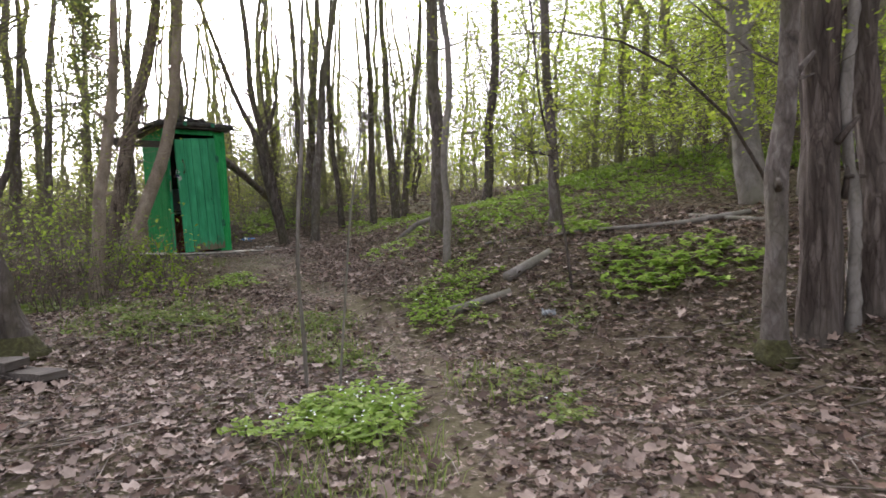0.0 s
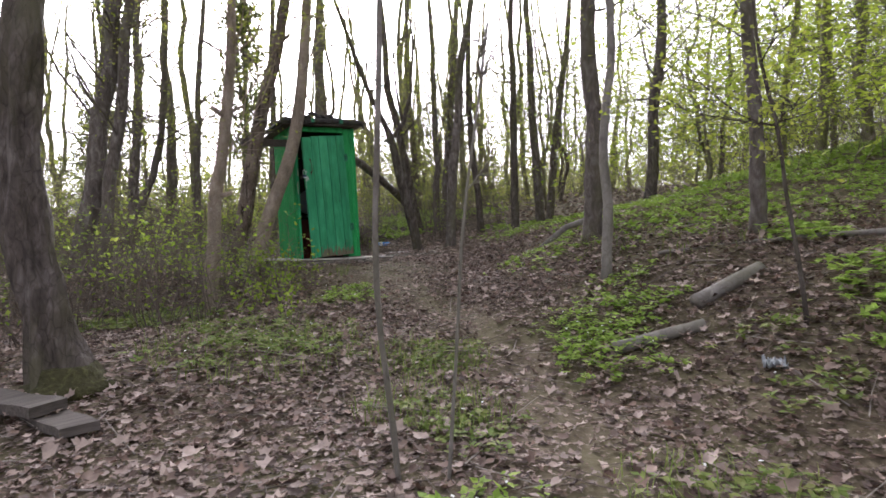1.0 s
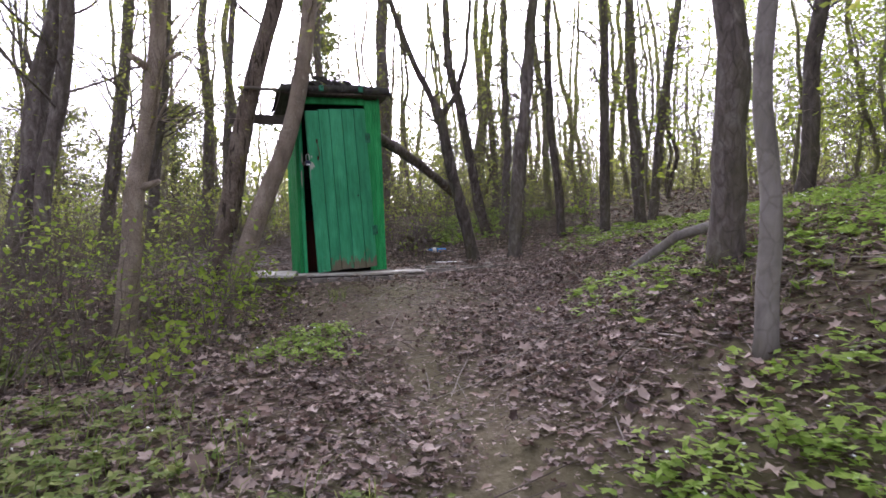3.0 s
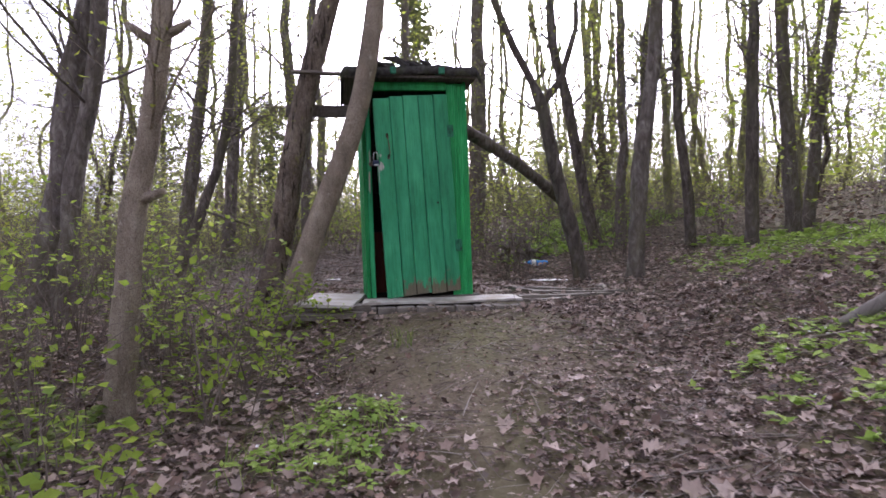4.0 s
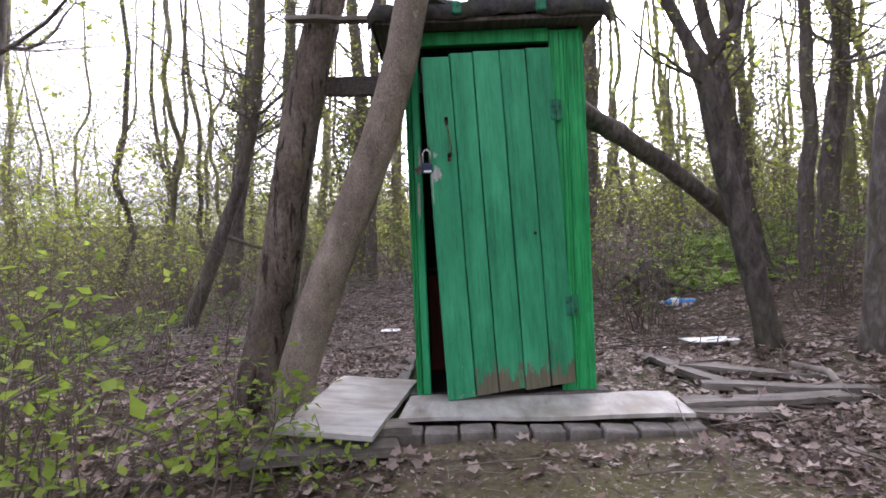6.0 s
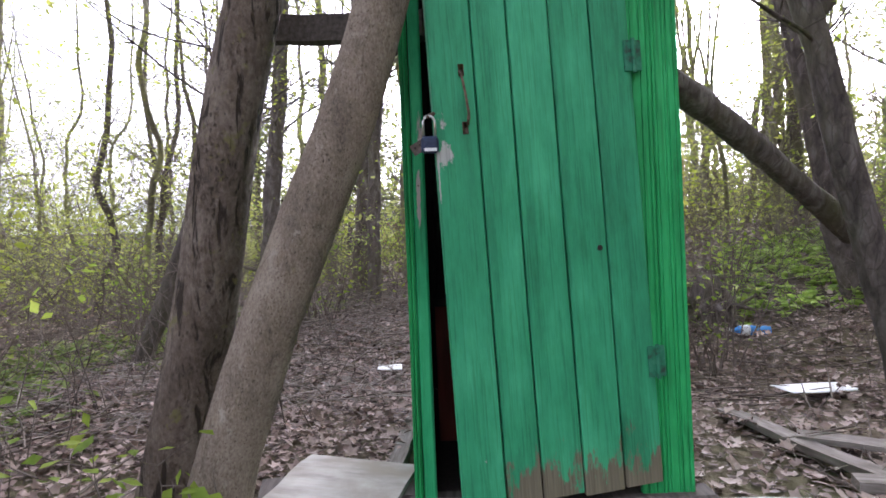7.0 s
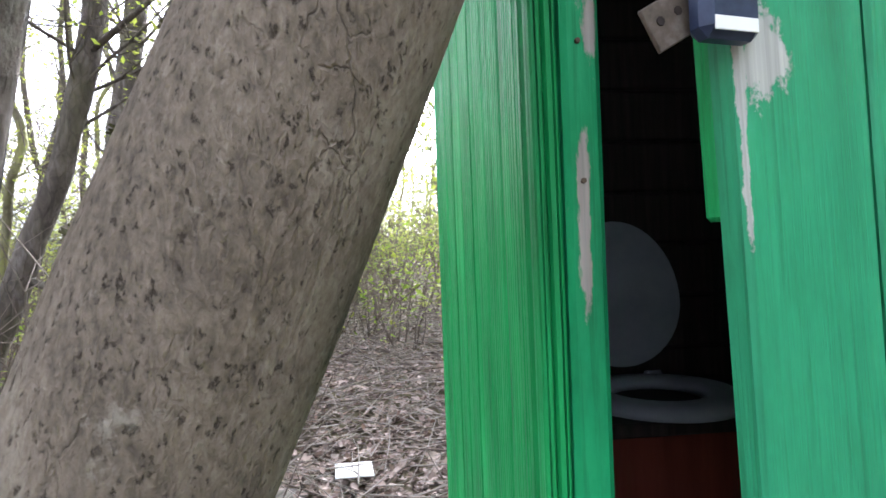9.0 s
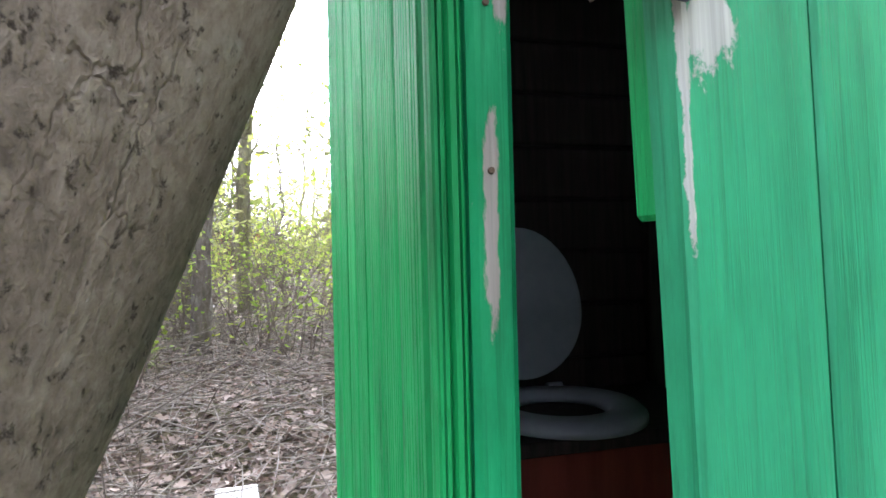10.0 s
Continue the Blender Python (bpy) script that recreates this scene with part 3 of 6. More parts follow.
def plank(name, parent, w, t, h, mat, m, label="", cut=0.004, grooves=0, notch=0.0, slope=0.0, seed=0):
    """An upright board, x across, y its thickness, z up; slightly uneven, with grooves along its face if wanted."""
    rnd = random.Random(seed)
    g = Geo()
    xs = [0.0, cut]
    if grooves:
        for k in range(grooves):
            c = w * (k + 0.5 + rnd.uniform(-0.25, 0.25)) / grooves
            gw = rnd.uniform(0.0012, 0.0034)
            xs += [c - gw, c, c + gw]
    else:
        xs += [w * 0.33, w * 0.66]
    xs += [w - cut, w]
    zs = np.linspace(0, h, 9)
    dip = rnd.uniform(0.0035, 0.0065)
    ph = rnd.uniform(0, 6)
    cols = len(xs)
    for z in zs:
        wav = 0.0015 * math.sin(3.1 * z + ph)
        for i, x in enumerate(xs):
            y = 0.0
            if i in (0, cols - 1):
                y = cut
            elif grooves and (i - 2) % 3 == 1:
                y = dip
            zz = z + (slope * x if z == zs[-1] else 0) + (notch * x if z == 0 else 0)
            g.v.append(Vector((x + wav, y, zz)))
    nz = len(zs)
    for j in range(nz - 1):
        for i in range(cols - 1):
            a = j * cols + i
            g.f.append((a, a + 1, a + cols + 1, a + cols))
    b = len(g.v)
    for z in (0, h):
        for x in (0, w):
            g.v.append(Vector((x, t, z + (slope * x if z else notch * x))))
    top = (nz - 1) * cols
    g.f += [(b, b + 2, b + 3, b + 1), tuple([b, b + 1] + [i for i in range(cols - 1, -1, -1)]), tuple([top + i for i in range(cols)] + [b + 3, b + 2]),
            tuple([j * cols for j in range(nz - 1, -1, -1)][::-1] + [b + 2, b][:2]), tuple([j * cols + cols - 1 for j in range(nz - 1, -1, -1)] + [b + 1, b + 3])]
    return part(name, g, mat, parent, label, False, m)


# side, back and front boards
for k in range(8):
    plank("board", shed, 0.1205, 0.02, H, M_side, pose(0, D - k * 0.125, 0.0, 0, 0, -90), "", 0.003, 9, seed=k)
    plank("board", shed, 0.124, 0.02, H, M_side, pose(W, k * 0.125, 0.0, 0, 0, 90), "", 0.003, 5, seed=20 + k)
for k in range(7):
    plank("board", shed, 0.124, 0.02, H, M_shaded_wood, pose(W - 0.02 - k * 0.125, D, 0.0, 0, 0, 180), seed=40 + k)
plank("board", shed, 0.027, 0.024, H - 0.02, M_side, pose(0.002, -0.024, 0.0), "grooved green corner board", 0.004, 3, seed=60)
jamb = plank("board", shed, 0.04, 0.024, H - 0.02, M_jamb, pose(0.033, -0.028, 0.0), "green jamb board with flaked paint and a nail", 0.006, 0, seed=61)
plank("board", shed, 0.084, 0.024, H - 0.02, M_side, pose(0.742, -0.022, 0.0), "", 0.004, 3, seed=62)
plank("board", shed, 0.0865, 0.024, H - 0.02, M_side, pose(0.8285, -0.020, 0.0), "", 0.004, 4, seed=63)
g = Geo()
g.box(0.074, 0.741, -0.018, 0.03, 1.795, 1.865)
part("lintel", g, M_side, shed)
g = Geo()
g.box(-0.03, 0.98, -0.06, 0.06, -0.09, 0.018, 0.01)
part("sill_beam", g, M_beam, shed, "dark weathered timber under the door")
for a, b_ in ((0.0, 0.05), (0.865, 0.915)):
    g = Geo()
    g.box(a, b_, 0.04, D - 0.03, -0.09, 0.0, 0.008)
    part("sill_beam", g, M_beam, shed)
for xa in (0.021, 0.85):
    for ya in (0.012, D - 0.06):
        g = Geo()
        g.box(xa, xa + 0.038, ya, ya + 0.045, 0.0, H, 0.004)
        part("post", g, M_shaded_wood, shed)
# lining and floor: the interior's shade is in the wood colour
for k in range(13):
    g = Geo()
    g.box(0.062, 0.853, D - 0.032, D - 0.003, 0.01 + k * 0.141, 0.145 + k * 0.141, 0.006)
    part("lining_board", g, M_shaded_wood, shed)
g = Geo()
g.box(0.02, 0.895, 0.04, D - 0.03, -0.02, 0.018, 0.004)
part("floor_board", g, M_shaded_wood, shed)

# roof: boards, curled felt, rafter ends, rubbish on top
g = Geo()
g.box(-0.13, 0.99, -0.13, D + 0.12, H, H + 0.025, 0.004)
part("roof_deck", g, M_beam, shed)
for xa in (0.25, 0.66):
    g = Geo()
    g.box(xa, xa + 0.05, -0.17, 0.2, H + 0.0265, H + 0.085, 0.006)
    part("rafter_end", g, M_hinge, shed)
g = Geo()
nx_, ny_ = 34, 24
for i in range(nx_):
    for j in range(ny_):
        u, v_ = i / (nx_ - 1), j / (ny_ - 1)
        x = -0.16 + 1.18 * u
        y = -0.16 + (D + 0.3) * v_
        z = H + 0.1 + 0.012 * noise.noise((x * 7, y * 7, 1)) + 0.02 * noise.noise((x * 2.4, y * 2.4, 4))
        if j == 0:
            z -= 0.085 + 0.02 * noise.noise((x * 9, 2, 3))
            y += 0.012 + 0.02 * noise.noise((x * 11, 5, 1))
        if j == 1:
            y -= 0.05
            z -= 0.01
        if i in (0, nx_ - 1):
            z -= 0.06
        g.v.append(Vector((x, y, z)))
for i in range(nx_ - 1):
    for j in range(ny_ - 1):
        a = i * ny_ + j
        g.f.append((a, a + ny_, a + ny_ + 1, a + 1))
felt = part("roofing_felt", g, M_felt, shed, "torn dark felt curled over the roof edge", True)
sol = felt.modifiers.new("thickness", "SOLIDIFY")
sol.thickness = 0.012

# rotten bark, leaves and a broken board lying on the roof
heap = Geo()
rnd = random.Random(12)
for k in range(26):
    x0_, y0_ = rnd.gauss(0.42, 0.12), rnd.uniform(-0.1, 0.35)
    a, ln = rnd.uniform(-0.6, 0.6) + (0 if k % 2 else 3.1), rnd.uniform(0.06, 0.22)
    zz = H + 0.1
    heap.tube([(x0_, y0_, zz), (x0_ + math.cos(a) * ln * 0.5, y0_ + math.sin(a) * ln * 0.5, zz + rnd.uniform(0.02, 0.07)), (x0_ + math.cos(a) * ln, y0_ + math.sin(a) * ln, zz + rnd.uniform(0.0, 0.07))],
              (rnd.uniform(0.015, 0.03), rnd.uniform(0.02, 0.035), 0.012), 6, 0.6)
part("roof_rubbish", heap, M_felt, shed, "heap of rotten bark and twigs on the roof")["kind"] = "stuff"

# door: five planks, sagging and ajar on its hinges
door = new("door")
door.parent = shed
door.empty_display_size = 0.1
door["label"] = "crooked green plank door standing slightly open"
DW = 0.668
door.matrix_local = pose(0.814, -0.034, 0.055, 0, 0, 0) @ pose(0, 0, 0, 0, 0, 12.0) @ pose(0, 0, 0, 0, -2.3, 0)
x = -DW
for k, wd in enumerate((0.141, 0.116, 0.139, 0.138, 0.134)):
    plank("board", door, wd - 0.0055, 0.026, 1.658 + 0.0085 * k + 0.005 * (k % 2), M_door_lock if k == 0 else M_door, pose(x, 0, 0.012 * (k % 3) * 0.4), "", 0.004, 0, 0.02, 0.015, seed=80 + k)
    x += wd
for z, ext in ((0.28, -0.03), (0.972, -0.006), (1.5, -0.03)):
    g = Geo()
    g.box(-DW - ext, -0.09, 0.0265, 0.052, z, z + (0.25 if ext > -0.01 else 0.11), 0.004)
    part("batten", g, M_side, door)
for z in (0.345, 1.335):
    g = Geo()
    g.box(-0.03, 0.03, -0.006, 0.0, z, z + 0.1, 0.002)
    g.tube([(0.002, -0.008, z - 0.005), (0.002, -0.008, z + 0.105)], (0.007, 0.007), 8)
    part("hinge", g, M_hinge, door, "rusty hinge painted over")
g = Geo()
g.tube([(-0.574, -0.002, 1.345), (-0.574, -0.012, 1.335), (-0.573, -0.02, 1.32), (-0.568, -0.026, 1.27), (-0.562, -0.024, 1.215), (-0.562, -0.016, 1.198), (-0.564, -0.004, 1.185)],
       (0.007, 0.0045, 0.0038, 0.0038, 0.0042, 0.0055, 0.007), 8)
for hz in (1.352, 1.175):
    g.box(-0.58, -0.562, -0.0045, -0.0005, hz - 0.02, hz + 0.018, 0.006)
part("handle", g, M_rust, door, "bent iron pull handle on small plates", True)
g = Geo()
g.tube([(-0.163, -0.003, 0.775), (-0.163, 0.004, 0.775)], (0.009, 0.009), 10)
part("knot_hole", g, M_shaded_wood, door, "dark knot hole")
g = Geo()
g.box(-0.03, 0.03, -0.002, 0.002, -0.017, 0.017, 0.001)
hasp = part("hasp", g, M_hasp, door, "worn grey hasp plate with holes", False, pose(-DW - 0.045, 0.004, 1.125, 0, -28, 0))
for hx in (-0.018, 0.0, 0.018):
    g = Geo()
    g.tube([(hx, -0.0028, 0.003), (hx, -0.001, 0.003)], (0.0035, 0.0035), 8)
    part("hole", g, M_shaded_wood, hasp)
g = Geo()
g.tube([(-DW + 0.004, 0.004, 1.222), (-DW - 0.008, -0.004, 1.217), (-DW - 0.018, -0.012, 1.211), (-DW - 0.022, -0.02, 1.207)], (0.006, 0.006, 0.005, 0.004), 8)
part("staple", g, M_rust, door, "", True)


for nx_, nz_, ny_ in ((0.051, 1.05, -0.0292), (0.05, 1.19, -0.0292)):
    g = Geo()
    g.tube([(nx_, ny_ + 0.002, nz_), (nx_, ny_ - 0.0015, nz_)], (0.003, 0.0028), 8)
    part("nail", g, M_rust, shed, "rusty nail head")

# padlock
bpy.context.view_layer.update()
LOCK = door.matrix_world @ pose(-DW - 0.02, -0.013, 1.1, 0, 2, 0)
lock = thing("padlock", "dark blue padlock with a bright shackle hanging on the hasp", "padlock", LOCK)
g = Geo()
g.box(-0.0265, 0.0265, -0.012, 0.012, 0.0, 0.05, 0.0075)
part("lock_body", g, M_lock, lock)
g = Geo()
arc = [(-0.018, 0, 0.045), (-0.018, 0, 0.092)] + [(-0.018 * math.cos(t), 0, 0.092 + 0.02 * math.sin(t)) for t in np.linspace(0.3, 2.84, 7)] + [(0.018, 0, 0.092), (0.018, 0, 0.045)]
g.tube(arc, [0.0042] * len(arc), 8)
part("shackle", g, M_steel, lock, "bright steel shackle", True)
g = Geo()
g.box(-0.019, 0.019, -0.0125, -0.0112, 0.004, 0.014, 0.0004)
part("lock_plate", g, M_paper, lock, "narrow steel plate")

# toilet inside
bench = thing("toilet_bench", "dark red boxed bench across the inside of the outhouse", "bench", SHED)
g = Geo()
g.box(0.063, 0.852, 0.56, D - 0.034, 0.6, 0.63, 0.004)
part("bench_top", g, M_shaded_wood, bench)
g = Geo()
g.box(0.063, 0.852, 0.585, 0.607, 0.02, 0.599, 0.003)
part("riser", g, M_red, bench)
g = Geo()
RN = 40
for ring in range(6):
    for k in range(RN):
        t = 2 * math.pi * k / RN
        ro, ri = 0.185, 0.105
        rr = (ro, ro, ro - 0.012, ri + 0.012, ri, ri)[ring]
        zz = (0.0, 0.014, 0.026, 0.026, 0.014, 0.0)[ring]
        st = 1.13 if math.sin(t) < 0 else 0.95
        g.v.append(Vector((rr * math.cos(t), rr * math.sin(t) * st, zz)))
for ring in range(6):
    for k in range(RN):
        a, b2 = ring * RN, ((ring + 1) % 6) * RN
        g.f.append((a + k, a + (k + 1) % RN, b2 + (k + 1) % RN, b2 + k))
seat = part("toilet_seat", g, M_seat, bench, "white plastic toilet seat, greyed by painted-in shade", True, pose(0.47, 0.74, 0.632))
g = Geo()
for zz, f_ in ((0.0, 1.0), (0.012, 0.99), (0.018, 0.93)):
    for k in range(RN):
        t = 2 * math.pi * k / RN
        st = 1.13 if math.sin(t) < 0 else 0.95
        g.v.append(Vector((0.165 * f_ * math.cos(t), 0.182 * f_ * math.sin(t) * st, zz)))
for r_ in range(2):
    for k in range(RN):
        g.f.append((r_ * RN + k, r_ * RN + (k + 1) % RN, (r_ + 1) * RN + (k + 1) % RN, (r_ + 1) * RN + k))
g.f.append(tuple(range(2 * RN, 3 * RN)))
g.f.append(tuple(range(RN - 1, -1, -1)))
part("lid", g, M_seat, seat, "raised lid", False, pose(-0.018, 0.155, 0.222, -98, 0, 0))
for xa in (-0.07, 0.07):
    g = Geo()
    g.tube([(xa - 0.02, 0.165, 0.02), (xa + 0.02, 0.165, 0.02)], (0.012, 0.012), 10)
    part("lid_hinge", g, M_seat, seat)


# ---- boards, bricks and litter round the shed ----
def loose_board(label, p, size, yaw, mat, tilt=(0, 0), name="plank", category="plank", group=""):
    ob = thing(name, label, category, pose(*p, tilt[0], tilt[1], yaw), group)
    rnd = random.Random(int(p[0] * 100) + int(p[1] * 1000))
    g = Geo()
    l, w, t = size
    n = 10
    rows = []
    for i in range(n + 1):
        u = -l / 2 + l * i / n
        e0, e1 = -w / 2 + rnd.uniform(-0.006, 0.006), w / 2 + rnd.uniform(-0.006, 0.006)
        dz = 0.004 * math.sin(i * 0.9)
        sk = rnd.uniform(-0.02, 0.02) if i in (0, n) else 0
        rows.append([Vector((u + sk, e0, dz)), Vector((u - sk, e1, dz)), Vector((u - sk, e1, t + dz)), Vector((u + sk, e0, t + dz))])
    for r_ in rows:
        g.v += r_
    for i in range(n):
        a = i * 4
        for k in range(4):
            g.f.append((a + k, a + (k + 1) % 4, a + 4 + (k + 1) % 4, a + 4 + k)[::-1])
    g.f.append((0, 1, 2, 3))
    g.f.append((n * 4 + 3, n * 4 + 2, n * 4 + 1, n * 4))
    part("board", g, mat, ob)
    return ob


loose_board("white painted board lying as a doorstep on bricks", (-7.72, 3.67, 0.712), (1.3, 0.4, 0.018), 89, M_white_board, (0, -0.5), "white_board", "board")
loose_board("white painted board lying on planks beside the shed", (-7.76, 2.78, 0.725), (0.98, 0.43, 0.022), 172, M_white_board, (1.5, 0), "white_board", "board")
loose_board("grey plank under the white board", (-7.3, 2.72, 0.64), (0.6, 0.16, 0.04), 102, M_grey_wood, group="old planks")
loose_board("grey plank under the white board", (-7.45, 2.8, 0.685), (0.5, 0.14, 0.035), 95, M_grey_wood, group="old planks")
loose_board("dark plank under the white board", (-8.05, 2.8, 0.68), (0.55, 0.2, 0.04), 95, M_beam, group="old planks")
loose_board("weathered grey plank lying on leaves", (-8.45, 4.65, gz(-8.45, 4.65) + 0.047), (1.15, 0.09, 0.03), 10, M_grey_wood, group="old planks")
loose_board("weathered grey plank lying on leaves", (-7.95, 5.0, gz(-7.95, 5.0) + 0.052), (0.9, 0.1, 0.035), 78, M_grey_wood, group="old planks")
loose_board("weathered grey plank lying on leaves", (-7.75, 4.75, gz(-7.75, 4.75) + 0.044), (0.85, 0.12, 0.025), 95, M_grey_wood, group="old planks")
loose_board("weathered grey plank lying on leaves", (-7.62, 4.45, gz(-7.62, 4.45) + 0.042), (0.6, 0.1, 0.022), 82, M_grey_wood, group="old planks")
loose_board("weathered grey plank lying on leaves", (-8.35, 5.05, gz(-8.35, 5.05) + 0.042), (0.9, 0.12, 0.022), 60, M_grey_wood, group="old planks")
loose_board("pale plank beside the shed wall", (-8.5, 2.98, gz(-8.5, 2.98) + 0.01), (1.1, 0.06, 0.05), 178, M_grey_wood, group="old planks")
loose_board("grey slab lying in the leaves behind the shed", (-9.75, 2.42, gz(-9.75, 2.42) + 0.01), (0.34, 0.2, 0.02), 160, M_grey_wood, group="old planks")
loose_board("dark wet plank by the path", (-2.98, 0.58, gz(-2.98, 0.58) + 0.012), (0.62, 0.16, 0.04), 24, M_beam, group="old planks")
loose_board("dark wet plank by the path", (-3.22, 0.4, gz(-3.22, 0.4) + 0.02), (0.6, 0.18, 0.05), 35, M_beam, group="old planks")
loose_board("grey slat nailed between trunk and roof", (-7.83, 2.78, 2.585), (0.62, 0.06, 0.02), 99, M_grey_wood, (0, -3), "slat", "slat")
loose_board("dark beam reaching from the roof past the trunks", (-8.125, 2.75, 2.3), (0.72, 0.05, 0.095), 90, M_beam, (0, -1), "beam", "beam")
for k in range(9):
    bx, by = -7.47 + 0.012 * math.sin(k * 2.3), 3.04 + k * 0.152
    b_ = thing("brick", "grey weathered brick edging the doorstep", "brick", pose(bx, by, 0.635, random.uniform(-3, 3), random.uniform(-4, 4), 90 + random.uniform(-6, 6)), "bricks under the doorstep")
    g = Geo()
    g.box(-0.07, 0.07, -0.055, 0.055, 0, 0.062, 0.006)
    part("block", g, M_brick, b_)

bot = thing("bottle", "crushed blue plastic bottle lying on leaves", "bottle", pose(-10.67, 5.48, gz(-10.67, 5.48) + 0.06, 88, 0, 8))
g = Geo()
zs_ = [-0.16, -0.155, -0.1, -0.06, 0, 0.05, 0.09, 0.12, 0.135, 0.16]
g.tube([(0, 0, z) for z in zs_], (0.016, 0.034, 0.038, 0.03, 0.038, 0.035, 0.031, 0.018, 0.013, 0.013), 14, 0.25)
part("bottle_body", g, M_blue, bot, "", True)
g = Geo()
g.tube([(0, 0, 0.16), (0, 0, 0.18)], (0.015, 0.015), 12)
part("cap", g, M_paper, bot)
g = Geo()
g.tube([(0, 0, 0.02), (0, 0, 0.05), (0, 0, 0.085)], (0.042, 0.041, 0.037), 14, 0.1)
part("paper_band", g, M_paper, bot, "pale torn band", True)


def scrap(label, p, sx, sy, yaw, crumple=0.05, mat=None):
    ob = thing("paper_scrap", label, "paper", pose(*p, 0, 0, yaw))
    g = Geo()
    n = 8 if crumple < 0.1 else 16
    for i in range(n):
        for j in range(n):
            x, y = (i / (n - 1) - 0.5) * sx, (j / (n - 1) - 0.5) * sy
            g.v.append(Vector((x, y, 0.012 + crumple * sx * noise.noise((x * 9 / sx * (0.3 if crumple < 0.1 else 1.0), y * (9 if crumple < 0.1 else 60), p[0])))))
    for i in range(n - 1):
        for j in range(n - 1):
            a = i * n + j
            g.f.append((a, a + n, a + n + 1, a + 1))
    o = part("sheet", g, mat or M_paper, ob, "", True)
    s = o.modifiers.new("thickness", "SOLIDIFY")
    s.thickness = 0.003


scrap("white torn sheet lying on leaves", (-9.35, 5.2, gz(-9.35, 5.2) + 0.05), 0.2, 0.42, 10, 0.03)
scrap("white scrap of paper on leaves", (-9.95, 2.76, gz(-9.95, 2.76) + 0.075), 0.18, 0.16, 5, 0.003)
scrap("crumpled clear plastic bag in the leaves", (-1.53, 3.7, gz(-1.53, 3.7) + 0.015), 0.1, 0.12, 40, 0.45, M_bag)


# ---- trees ----
def limb(g, start, d, length, r, rnd, steps=5, droop=0.0, n=6):
    p, d = Vector(start), Vector(d).normalized()
    pts, rad = [p.copy()], [r]
    for i in range(steps):
        d = (d + Vector((rnd.uniform(-0.22, 0.22), rnd.uniform(-0.22, 0.22), rnd.uniform(-0.12, 0.2) - droop))).normalized()
        p = p + d * length / steps
        pts.append(p.copy())
        rad.append(r * (1 - 0.85 * (i + 1) / steps))
    g.tube(pts, rad, n, cap=False)
    return pts


def leaves_at(points, rnd_state, per, spread, size, mat, name="crown", shape=QUAD, shape_f=QUAD_F):
    P = np.array(points, float).reshape(-1, 3)
    if per < 1 or per % 1:
        P = P[rnd_state.rand(len(P)) < (per if per < 1 else per / math.ceil(per))]
    P = np.repeat(P, max(1, math.ceil(per)), axis=0)
    n = len(P)
    P = P + rnd_state.normal(0, spread, (n, 3))
    V, Fc = scatter(shape, shape_f, P, rnd_state.uniform(0, 6.28, n), rnd_state.uniform(0, 6.28, n), rnd_state.normal(0, 0.7, n),
                    rnd_state.uniform(size[0], size[1], n))
    return array_mesh(name, V, Fc, mat)


